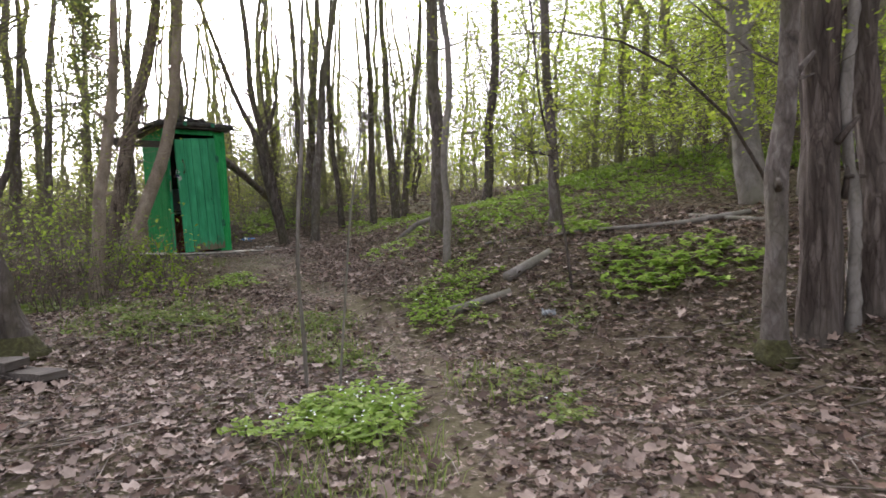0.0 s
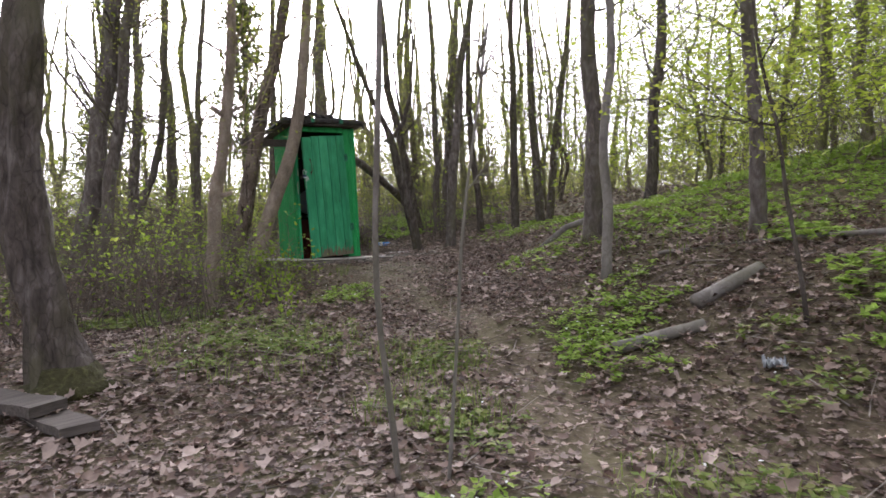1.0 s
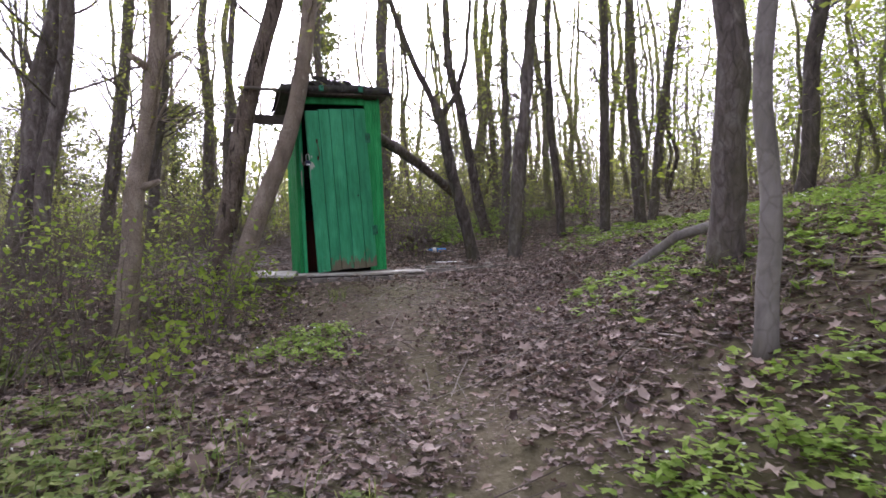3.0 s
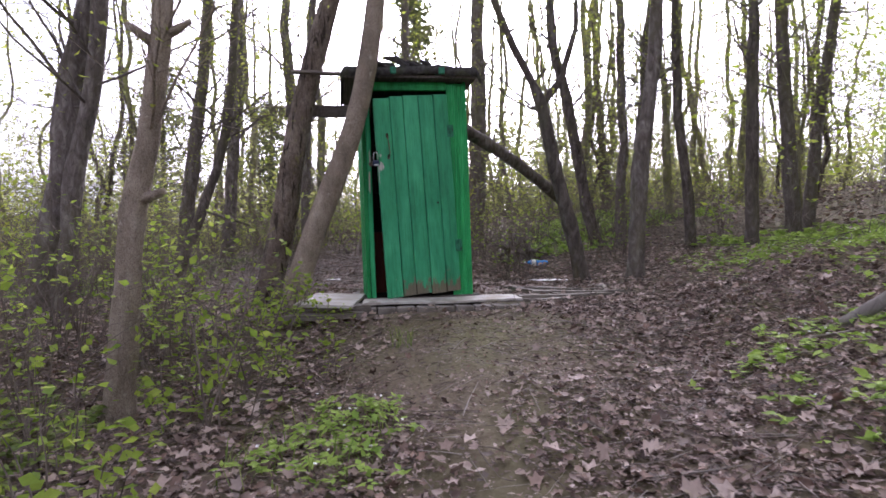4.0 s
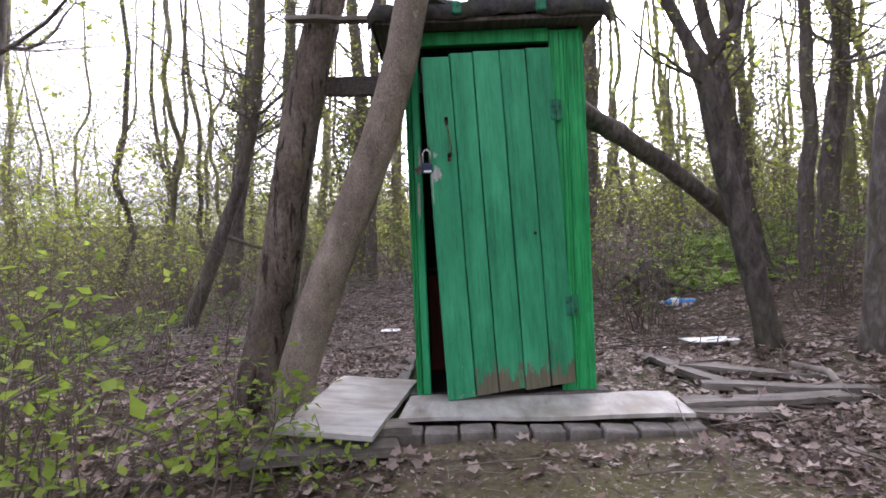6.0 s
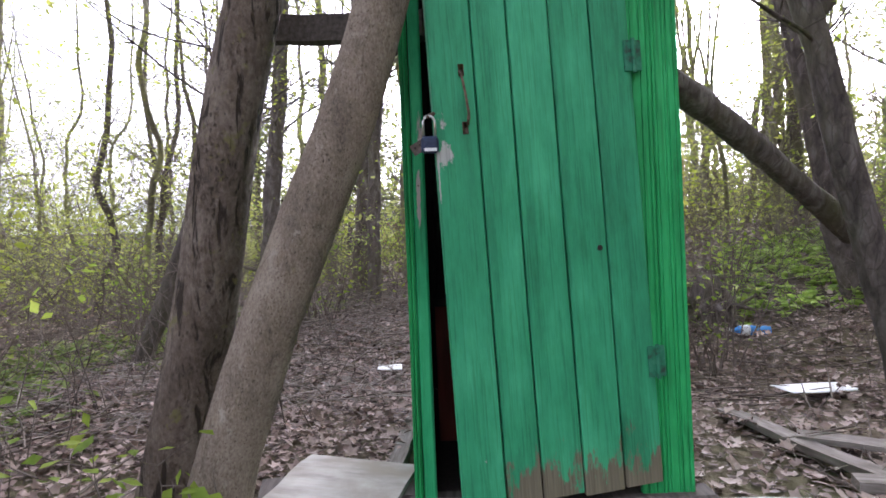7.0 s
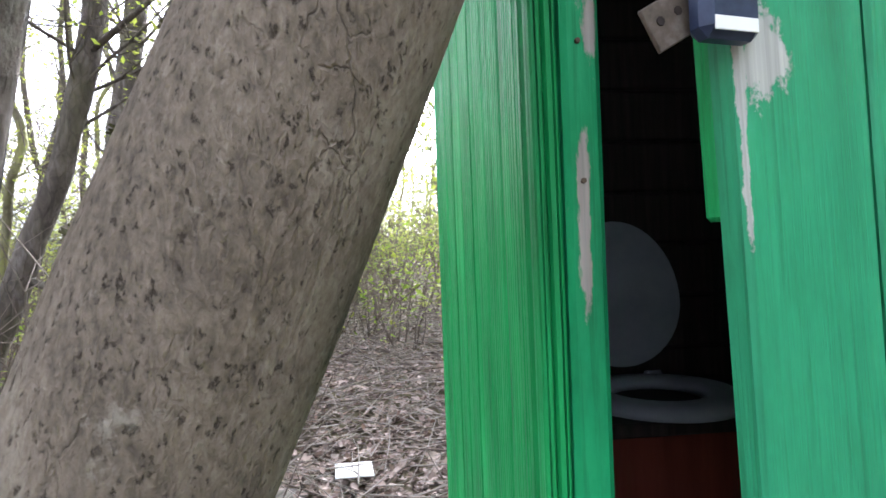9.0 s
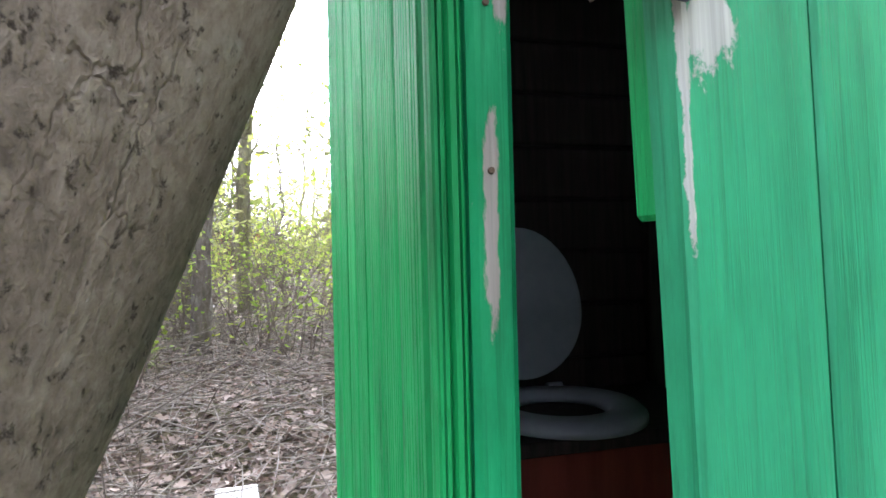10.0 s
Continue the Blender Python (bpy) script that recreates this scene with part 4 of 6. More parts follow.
def tree(label, pts, r, mat, seed, top=9.0, first=2.2, limbs=9, reach=1.6, leafy=1.6, leaf=(0.022, 0.045), leaf_material=None, spread=0.14, taper=0.55,
         wob=0.25, sides=12, flare=1.35, group="", forks=(), stubs=(), name="tree", twigs=11, sprouts=0, knobs=1.0, fold=1.0, crook=0.05, pinch=None):
    """A tree whose trunk follows pts, then rises on to the given top; limbs, twigs and young leaves above first."""
    rnd, rst = random.Random(seed), np.random.RandomState(seed)
    pts = [Vector(p) for p in pts]
    base = pts[0].copy()
    base.z = min(base.z, gz(base.x, base.y)) - 0.08
    t = thing(name, label, "tree", Matrix.Translation(base), group)
    lead = (pts[-1] - pts[max(0, len(pts) - 3)])
    lead = (lead.normalized() + Vector((0, 0, 0.8))).normalized()
    p = pts[-1]
    while p.z < top:
        lead = (lead + Vector((rnd.uniform(-0.1, 0.1), rnd.uniform(-0.1, 0.1), 0.12))).normalized()
        p = p + lead * 0.7
        pts.append(p.copy())
    pts = [base] + [q for q in pts if q.z > base.z + 0.2]
    fine = []
    for a, b in zip(pts, pts[1:]):
        k = max(1, int((b - a).length / (0.16 if knobs < 1.4 else 0.06))) if a.z < 4.5 else 1
        fine += [a.lerp(b, i / k) for i in range(k)]
    fine.append(pts[-1])
    for _ in range(3 if knobs < 1.4 else 10):
        fine = [fine[0]] + [(fine[i - 1] + fine[i] * 2 + fine[i + 1]) / 4 for i in range(1, len(fine) - 1)] + [fine[-1]]
    if crook:
        for i, q in enumerate(fine[1:]):
            k = min(1.0, (q.z - base.z) / 0.8)
            for f, am in ((0.9, 1.0), (2.3, 0.4)):
                q.x += k * am * crook * noise.noise((q.z * f, seed * 1.7, f))
                q.y += k * am * crook * noise.noise((seed * 2.3, q.z * f, 5 + f))
    zt = fine[-1].z
    rad = []
    for q in fine:
        u = (q.z - base.z) / max(0.1, zt - base.z)
        rr = r * (1 - (1 - 0.12) * u ** 1.2) if zt > 4 else r * (1 - (1 - taper) * u)
        rr *= 1 + (flare - 1) * math.exp(-(q.z - base.z) / 0.16)
        if pinch and q.z > pinch[0]:
            rr *= pinch[1]
        rad.append(rr)
    g = Geo()
    g.tube([q - base for q in fine], rad, sides, wob, knobs, True, fold)
    part("trunk", g, mat, t, "", True)
    gl, tips = Geo(), []
    for f in forks:
        fp = [Vector(q) - base for q in f[0]]
        gf = Geo()
        gf.tube(fp, np.linspace(f[1], f[1] * 0.75, len(fp)), 8, 0.2)
        part("limb", gf, mat, t, "", True)
        e = fp[-1]
        d = (fp[-1] - fp[-2]).normalized()
        tips += [q + base for q in limb(gl, e, d + Vector((0, 0, 0.4)), max(1.0, top - e.z - base.z - 2), f[1] * 0.75, rnd, 8)]
    for s, d, ln, rr in stubs:
        gf = Geo()
        gf.tube([Vector(s) - base, Vector(s) - base + Vector(d) * ln * 0.6, Vector(s) - base + Vector(d) * ln], (rr, rr * 0.85, rr * 0.5), 6, 0.2)
        part("stub", gf, mat, t, "", True)
    first, limbs = (first * 0.62, int(limbs * 3.2)) if r > 0.03 else (first, limbs)
    cand = [q for q in fine if q.z - base.z > first]
    for k in range(limbs):
        if not cand:
            break
        q = cand[int(rnd.random() * len(cand))]
        a = rnd.uniform(0, 6.28)
        up = rnd.uniform(0.1, 1.5)
        u = (q.z - base.z) / max(0.1, zt - base.z)
        ln = reach * rnd.uniform(0.5, 1.1) * (1.15 - 0.6 * u)
        lp = limb(gl, q - base, (math.cos(a), math.sin(a), up), ln, max(0.005, min(0.02, r * 0.17) * (1.1 - u)), rnd, 7)
        tips += [v + base for v in lp[2:]]
        for _ in range(twigs):
            s = lp[rnd.randint(1, len(lp) - 1)]
            a2 = a + rnd.uniform(-1.3, 1.3)
            tp = limb(gl, s, (math.cos(a2), math.sin(a2), rnd.uniform(-0.2, 0.8)), ln * rnd.uniform(0.25, 0.6), 0.004, rnd, 4, 0, 3)
            tips += [v + base for v in tp[1:]]
    if gl.v:
        part("branch_tangle", gl, mat, t, "", True)["kind"] = "stuff"
    for q in fine:
        if sprouts and q.z - base.z > 1.0:
            for _ in range(sprouts):
                a = rnd.uniform(0, 6.28)
                tips.append(q + Vector((math.cos(a), math.sin(a), 0)) * (r + rnd.uniform(0, 0.12)))
    if leafy and tips:
        me = leaves_at([q - base for q in tips], rst, leafy, spread, leaf, leaf_material or M_young)
        part("crown", me, None, t, "sparse fresh yellow-green leaves")["kind"] = "stuff"
    return t


leaning = tree("grey-barked trunk with a curved lean beside the shed", [(-7.77, 2.42, 0.6), (-7.77, 2.50, 0.9), (-7.77, 2.597, 1.2), (-7.77, 2.714, 1.5), (-7.77, 2.837, 1.8), (-7.765, 2.954, 2.1), (-7.76, 3.04, 2.4), (-7.76, 3.095, 2.7), (-7.76, 3.13, 3.0), (-7.76, 3.16, 3.3)],
     0.096, M_bark_near, 1, 8.5, 4.1, 8, sides=28, wob=0.1, flare=1.2, crook=0.0)
tree("rough brown trunk growing beside the leaning one", [(-8.02, 2.17, 0.6), (-8.0, 2.27, 0.9), (-7.96, 2.35, 1.2), (-7.93, 2.41, 1.5), (-7.91, 2.45, 1.8), (-7.91, 2.48, 2.1), (-7.92, 2.54, 2.4), (-7.94, 2.62, 2.7), (-7.96, 2.7, 3.0), (-8.0, 2.8, 3.3)],
     0.108, M_bark_rough, 2, 8.5, 4.1, 8, sides=24, wob=0.2, flare=1.2, crook=0.0)
tree("straight smooth grey trunk on the green bank", [(-4.13, 4.94, 0.87), (-4.12, 4.95, 1.91), (-4.12, 4.97, 2.77)], 0.088, M_bark, 3, 10, 3.5, 7)
tree("slender pale trunk standing before a thicker one", [(-3.3, 4.3, 0.67), (-3.3, 4.32, 1.5), (-3.27, 4.39, 2.4)], 0.04, M_bark_pale, 4, 8, 3.0, 7)
tree("grey trunk leaning near the fallen planks", [(-8.43, 5.76, 0.79), (-8.44, 5.84, 1.96), (-8.45, 6.01, 3.28)], 0.082, M_bark, 5, 9, 3, 8)
tree("dark trunk among the alders", [(-10.92, 7.03, 1.03), (-10.93, 7.16, 2.59), (-10.94, 7.32, 4.29)], 0.105, M_bark, 6, 10, 3, 8)
tree("bent dark tree forking above the fallen log", [(-8.92, 5.44, 0.73), (-8.93, 5.28, 1.39), (-8.95, 5.13, 1.88), (-8.96, 5.04, 2.37), (-8.96, 5.0, 2.71), (-8.98, 4.79, 3.05), (-8.99, 4.58, 3.44)], 0.082, M_bark_dark, 7, 8, 3, 7, crook=0.0, pinch=(2.75, 0.66),
     forks=(([(-8.96, 5.0, 2.68), (-8.95, 5.2, 2.95), (-8.95, 5.27, 3.2), (-8.95, 5.36, 3.48)], 0.04), ([(-8.96, 5.2, 2.95), (-8.96, 5.14, 3.2), (-8.97, 5.1, 3.5)], 0.026)))
tree("leaning grey trunk behind the forked tree", [(-11.05, 6.61, 0.96), (-11.08, 6.31, 2.07), (-11.1, 6.16, 3.11), (-11.12, 5.89, 4.22)], 0.09, M_bark_dark, 8, 10, 3, 8)
tree("thin straight trunk behind the forked tree", [(-10.66, 6.72, 0.98), (-10.68, 6.74, 2.55), (-10.69, 6.73, 4.19)], 0.072, M_bark, 9, 10, 3, 8)
tree("slim trunk on the edge of the bank", [(-9.0, 7.5, 1.1), (-9.02, 7.52, 2.2), (-9.02, 7.55, 4.0)], 0.075, M_bark_dark, 10, 10, 3, 9)
tree("grey trunk on the bank", [(-10.0, 8.9, 1.25), (-10.05, 8.8, 3), (-10.1, 8.75, 5)], 0.1, M_bark, 11, 11, 3, 9)
tree("leaning trunk on the bank", [(-10.6, 9.6, 1.3), (-10.55, 9.75, 3.2), (-10.4, 10.1, 5.5)], 0.09, M_bark, 12, 11, 3, 9)
tree("trunk standing on the upper bank", [(-6.2, 8.0, 1.5), (-6.15, 8.1, 2.6), (-6.1, 8.2, 4)], 0.085, M_bark_dark, 13, 11, 3, 9)
tree("grey trunk beside the long fallen branch", [(-2.71, 5.39, 0.9), (-2.72, 5.39, 1.64), (-2.74, 5.37, 2.78)], 0.06, M_bark, 14, 9, 2.6, 8, leaf_material=M_beech)
tree("thin dark sapling bending over the bank", [(-1.59, 4.1, 0.39), (-1.63, 4.05, 0.94), (-1.63, 4.04, 1.15), (-1.72, 3.91, 1.97)], 0.0125, M_bark_dark, 15, 3.2, 1.0, 6, 0.8, 4, name="sapling", sides=7)
tree("grey-brown tree with a knot and broken stubs among shrubs", [(-6.22, 1.66, 0.25), (-6.22, 1.73, 1.14), (-6.22, 1.79, 1.58), (-6.22, 1.88, 2.11), (-6.22, 1.92, 2.33), (-6.22, 1.96, 2.7)], 0.074, M_bark_near, 16, 6, 2.4, 7, sides=18,
     stubs=(((-6.22, 1.9, 2.25), (0.1, -0.7, 0.5), 0.22, 0.03), ((-6.22, 1.92, 2.3), (0.1, 0.75, 0.45), 0.2, 0.025), ((-6.21, 1.79, 1.43), (0.15, 0.95, 0.35), 0.15, 0.034)))
tree("thick grey trunk leaning among the shrubs", [(-8.04, 0.46, 0.5), (-8.04, 0.52, 1.0), (-8.03, 0.63, 1.75), (-8.04, 0.76, 2.6), (-8.05, 0.9, 3.4)], 0.115, M_bark, 17, 9, 3, 9, sides=16)
tree("dark slanting trunk with a low branch behind the shrubs", [(-10.27, 0.84, 0.68), (-10.27, 1.08, 1.2), (-10.27, 1.25, 1.6), (-10.27, 1.4, 2.1), (-10.25, 1.5, 2.6), (-10.25, 1.57, 3.2), (-10.25, 1.62, 3.9)], 0.065, M_bark_dark, 18, 8, 2.6, 8,
     stubs=(((-10.27, 1.24, 1.6), (0.1, 0.9, -0.3), 0.6, 0.02), ((-10.25, 1.5, 2.6), (0.2, 0.75, 0.55), 0.7, 0.016)))
tree("upright grey trunk behind the leaning trees", [(-12.5, 1.1, 0.69), (-12.5, 1.13, 1.4), (-12.5, 1.22, 2.6), (-12.48, 1.33, 3.6), (-12.5, 1.3, 4.8)], 0.1, M_bark, 19, 10, 3, 9)
tree("slim trunk behind the leaning trees", [(-12.5, 2.3, 0.7), (-12.5, 2.32, 2.6), (-12.5, 2.42, 4.6)], 0.08, M_bark, 20, 10, 3, 9)
tree("tall grey trunk behind the shed", [(-15.2, 5.65, 0.8), (-15.2, 5.72, 3.6), (-15.2, 5.75, 6.5)], 0.2, M_bark, 21, 12, 3, 12, 2.2)
tree("slim trunk behind the shed", [(-13.0, 3.9, 0.7), (-13.0, 3.95, 3.0), (-13.0, 4.0, 6)], 0.09, M_bark, 22, 11, 3, 9)
tree("grey trunk far behind the fork", [(-16.4, 9.17, 1.22), (-16.43, 9.08, 3.52), (-16.47, 8.88, 6.54)], 0.11, M_bark, 23, 11, 3, 9)
tree("bent dark trunk at the edge of the bank", [(-10.06, 7.42, 1.06), (-10.08, 7.29, 2.45), (-10.1, 7.19, 3.96)], 0.07, M_bark_dark, 24, 9, 3, 8)
tree("slimmer trunk close beside a thick grey one", [(-7.88, 0.7, 0.5), (-7.88, 0.75, 1.0), (-7.87, 0.84, 1.8), (-7.88, 0.96, 2.6), (-7.9, 1.04, 3.5)], 0.075, M_bark, 25, 11, 3, 10)
tree("tall trunk seen over the shrubs", [(-13.0, 0.3, 0.69), (-12.9, 0.6, 3.0), (-12.8, 0.85, 5)], 0.12, M_bark, 26, 11, 3, 10)
tree("grey trunk standing over the shrubs", [(-14.0, 1.9, 0.69), (-14.0, 2.0, 3.2), (-14.0, 1.9, 5.5)], 0.12, M_bark, 27, 11, 3, 10)
tree("gnarled dark stump-like trunk with mossy foot by the path", [(-3.5, 0.62, 0.16), (-3.55, 0.54, 0.56), (-3.6, 0.47, 0.96), (-3.64, 0.41, 1.42), (-3.61, 0.47, 2.27), (-3.6, 0.6, 3)], 0.112, M_bark_dark, 28, 8, 2.6, 8, wob=0.8, sides=36, flare=1.35, knobs=2.4, fold=0.35)
M_bark_brown = bark_mat("brown_folded_bark", (0.016, 0.012, 0.01), (0.07, 0.053, 0.044), (0.19, 0.16, 0.14), 20, 0.14, (0.1, 0.086, 0.07), 1.0, 0.6)
tree("dark crooked stem of a many-stemmed tree", [(0.11, 3.55, 0.13), (0.115, 3.565, 0.45), (0.12, 3.555, 0.71), (0.11, 3.56, 0.95), (0.11, 3.61, 1.17), (0.13, 3.64, 1.45), (0.17, 3.62, 1.83)], 0.055, M_bark, 29, 7, 2.4, 6, leaf_material=M_beech, sides=20, wob=0.5, flare=1.7, knobs=1.5, fold=0.3,
     stubs=(((0.13, 3.56, 1.06), (0.2, -0.6, 0.5), 0.1, 0.022), ((0.16, 3.63, 1.62), (0.3, 0.5, 0.6), 0.3, 0.02)))
tree("thick brown folded stem of a many-stemmed tree", [(0.24, 3.84, 0.24), (0.25, 3.85, 0.6), (0.24, 3.87, 1.17), (0.25, 3.9, 2.1)], 0.1, M_bark_brown, 30, 9, 2.6, 8, leaf_material=M_beech, sides=32, wob=0.4, knobs=1.5, fold=0.3, flare=1.5,
     stubs=(((0.36, 3.9, 1.12), (0.3, 0.95, 0.02), 0.22, 0.013), ((0.33, 3.84, 1.3), (0.35, 0.6, 0.7), 0.22, 0.018), ((0.34, 3.92, 1.0), (0.1, 0.1, 0.9), 0.2, 0.02)))
tree("slim pale stem pressed against a thicker one", [(0.36, 3.94, 0.3), (0.37, 3.98, 0.8), (0.36, 3.95, 1.3), (0.37, 3.97, 2.1)], 0.034, M_bark_pale, 36, 6, 2.6, 4, leaf_material=M_beech, sides=12, wob=0.6, knobs=2.0)
tree("brown stem of a many-stemmed tree", [(0.45, 4.1, 0.35), (0.43, 4.08, 0.8), (0.43, 4.12, 1.3), (0.43, 4.14, 2.1)], 0.075, M_bark_brown, 31, 9, 2.6, 8, leaf_material=M_beech, sides=26, wob=0.4, knobs=1.5, fold=0.3)
tree("pale smooth trunk at the top of the litter slope", [(-1.15, 6.8, 1.1), (-1.23, 6.73, 1.76), (-1.3, 6.7, 3.26)], 0.14, M_bark_pale, 32, 10, 2.6, 9, leaf_material=M_beech, sides=16)
tree("pale smooth trunk at the top of the litter slope", [(-0.75, 7.2, 1.2), (-0.7, 7.2, 1.9), (-0.62, 7.2, 3.3)], 0.12, M_bark_pale, 33, 10, 2.6, 9, leaf_material=M_beech, sides=16)
tree("thin bare sapling beside the path", [(-1.74, 1.76, 0.0), (-1.7, 1.737, 0.1), (-1.5, 1.61, 0.6), (-1.38, 1.54, 0.9), (-1.3, 1.5, 1.2), (-1.27, 1.53, 1.6)], 0.0115, M_bark_pale, 34, 2.3, 1.2, 3, 0.3, 0, name="sapling", sides=7, flare=1.0)
tree("thin bare sapling beside the path", [(-1.64, 1.9, 0.0), (-1.61, 1.893, 0.1), (-1.52, 1.88, 0.5), (-1.43, 1.862, 0.9)], 0.0075, M_bark_pale, 35, 1.3, 0.6, 3, 0.25, 0, name="sapling", sides=7, flare=1.0)

# fallen trunk leaning against the shed, logs and branches on the ground
def log(label, pts, r0, r1, mat, name="log", seed=0, sides=14, wob=0.15):
    o = Vector(pts[0])
    t = thing(name, label, "log", Matrix.Translation(o))
    pp = []
    for a, b in zip(pts, pts[1:]):
        a, b = Vector(a) - o, Vector(b) - o
        pp += [a.lerp(b, i / 5) for i in range(5)]
    pp.append(Vector(pts[-1]) - o)
    g = Geo()
    g.tube(pp, np.linspace(r0, r1, len(pp)), sides, wob)
    part("trunk", g, mat, t, "", True)
    return t


log("fallen grey trunk resting against the shed and a tree", [(-8.35, 3.92, 2.3), (-8.7, 4.38, 2.15), (-9.05, 4.85, 1.95), (-9.42, 5.45, 1.62)], 0.062, 0.066, M_bark, wob=0.3)
log("short grey log lying on leaves beside forbs", [(-2.44, 3.52, gz(-2.44, 3.52) + 0.035), (-2.12, 3.95, gz(-2.12, 3.95) + 0.035)], 0.042, 0.034, M_bark_pale)
log("short grey log lying on the litter slope", [(-2.32, 4.12, gz(-2.32, 4.12) + 0.04), (-2.2, 4.62, gz(-2.2, 4.62) + 0.045)], 0.05, 0.045, M_bark_pale)
log("long thin fallen branch lying along the bank", [(-3.1, 4.66, gz(-3.1, 4.66) + 0.03), (-2.35, 5.22, gz(-2.35, 5.22) + 0.04), (-1.4, 5.58, gz(-1.4, 5.58) + 0.05), (-0.9, 5.95, gz(-0.9, 5.95) + 0.05)], 0.014, 0.026, M_bark_pale, "fallen_branch")
log("fallen branch on the slope", [(-1.5, 6.0, gz(-1.5, 6) + 0.04), (-0.6, 5.6, gz(-0.6, 5.6) + 0.04)], 0.025, 0.02, M_bark_pale, "fallen_branch")
log("pale bare branch lying by the path", [(-5.25, 5.15, gz(-5.25, 5.15) + 0.05), (-5.0, 5.35, gz(-5, 5.35) + 0.14), (-4.75, 5.75, gz(-4.75, 5.75) + 0.05)], 0.03, 0.04, M_bark_pale, "fallen_branch")
log("bent stick lying on leaves", [(-7.95, 5.25, gz(-7.95, 5.25) + 0.02), (-8.15, 5.3, gz(-8.15, 5.3) + 0.06), (-8.5, 5.3, gz(-8.5, 5.3) + 0.03)], 0.018, 0.02, M_twig_pale, "stick")
for sp in ([(-6.92, 3.11, 0), (-6.75, 2.98, 0), (-6.6, 2.86, 0), (-6.42, 2.72, 0)], [(-3.9, 4.62, 0), (-4.0, 4.5, 0), (-4.02, 4.42, 0)], [(-2.9, 4.0, 0), (-2.81, 4.42, 0), (-2.72, 4.62, 0)],
           [(0.17, 2.68, 0), (0.33, 2.44, 0), (0.54, 2.15, 0)], [(0.17, 2.9, 0), (0.27, 3.2, 0), (0.42, 3.38, 0)], [(0.4, 3.05, 0), (0.52, 3.2, 0), (0.7, 3.4, 0)]):
    log("thin dead stick lying on the ground", [(a, b, gz(a, b) + 0.012 + 0.008 * (i % 2)) for i, (a, b, c) in enumerate(sp)], 0.007, 0.004, M_twig, "stick", sides=7)
log("arched branch with fresh leaves over the slope", [(-0.3, 5.2, 0.72), (-0.32, 4.57, 1.26), (-0.38, 4.21, 1.59), (-0.52, 3.78, 1.87), (-0.7, 3.43, 2.03), (-0.88, 3.09, 2.07), (-1.08, 2.72, 2.03)], 0.016, 0.003, M_bark_dark, "arched_branch", sides=8)


# ---- low plants ----
def forbs(patches, mat, label, size=(0.026, 0.055), height=0.1, dens=230, per=5, name="forb_patch", petals=0):
    """Patches (x, y, radius) of low woodland plants: rosettes of leaflets on short stems."""
    xs, ys = [], []
    for px, py, r in patches:
        n = int(dens * r * r * 3.1)
        a, q = rs.uniform(0, 6.28, n), r * np.sqrt(rs.rand(n)) * (0.75 + 0.5 * rs.rand(n))
        wob = 1 + 0.3 * np.sin(3 * a + px * 5)
        xs.append(px + q * wob * np.cos(a))
        ys.append(py + q * wob * np.sin(a))
    x, y = np.concatenate(xs), np.concatenate(ys)
    keep = bare(x, y) < 0.6
    x, y = x[keep], y[keep]
    n = len(x)
    h = height * rs.uniform(0.35, 1.0, n)
    P, yaw = [], []
    for k in range(per):
        a = 6.283 * k / per + rs.uniform(-0.5, 0.5, n)
        o = rs.uniform(0.012, 0.035, n)
        P.append(np.stack([x + o * np.cos(a), y + o * np.sin(a), ground_z(x, y) + h + rs.uniform(-0.015, 0.012, n)], 1))
        yaw.append(a)
    P, yaw = np.concatenate(P), np.concatenate(yaw)
    m = len(P)
    V, Fc = scatter(LEAF2, LEAF2_F, P, yaw, rs.uniform(0, 6.28, m), rs.normal(0, 0.4, m), rs.uniform(size[0], size[1], m))
    tagged(new(name, array_mesh(name, V, Fc, mat)), label, "low plants", kind="stuff")
    if petals:
        i = rs.choice(n, min(n, petals), False)
        P = np.stack([x[i], y[i], ground_z(x[i], y[i]) + height * rs.uniform(0.95, 1.35, len(i))], 1)
        P = np.repeat(P, 3, 0)
        m = len(P)
        V, Fc = scatter(LEAF2, LEAF2_F, P, np.tile([0, 2.1, 4.2], m // 3) + rs.uniform(0, 1, m), rs.uniform(0, 6.28, m), rs.normal(0, 0.5, m), rs.uniform(0.012, 0.02, m))
        tagged(new("flowers", array_mesh("flowers", V, Fc, M_petal)), "small white spring flowers among the leaves", "flowers", kind="stuff")


forbs([(-1.07, 1.45, 0.3), (-1.1, 1.75, 0.28), (-0.85, 1.55, 0.2)], M_forb, "bright green clump of woodland plants with white flowers", petals=45, dens=520)
forbs([(-2.45, 3.4, 0.4), (-2.75, 3.75, 0.35), (-2.65, 4.0, 0.25), (-2.62, 3.58, 0.3), (-3.05, 4.2, 0.25), (-3.0, 3.6, 0.22)], M_forb, "green woodland plants round the short log", petals=25)
forbs([(-4.2, 1.75, 0.55), (-3.75, 1.45, 0.5), (-4.5, 1.55, 0.4), (-3.7, 2.0, 0.4), (-2.25, 2.15, 0.28), (-3.75, 1.8, 0.4)], M_forb_dull, "dull green low plants between dry leaves", petals=25, dens=105)
forbs([(-0.85, 2.65, 0.3), (-1.25, 3.6, 0.22), (-1.7, 3.95, 0.2), (-0.4, 2.3, 0.2)], M_forb_dull, "low green plants growing through leaves", dens=200, petals=8)
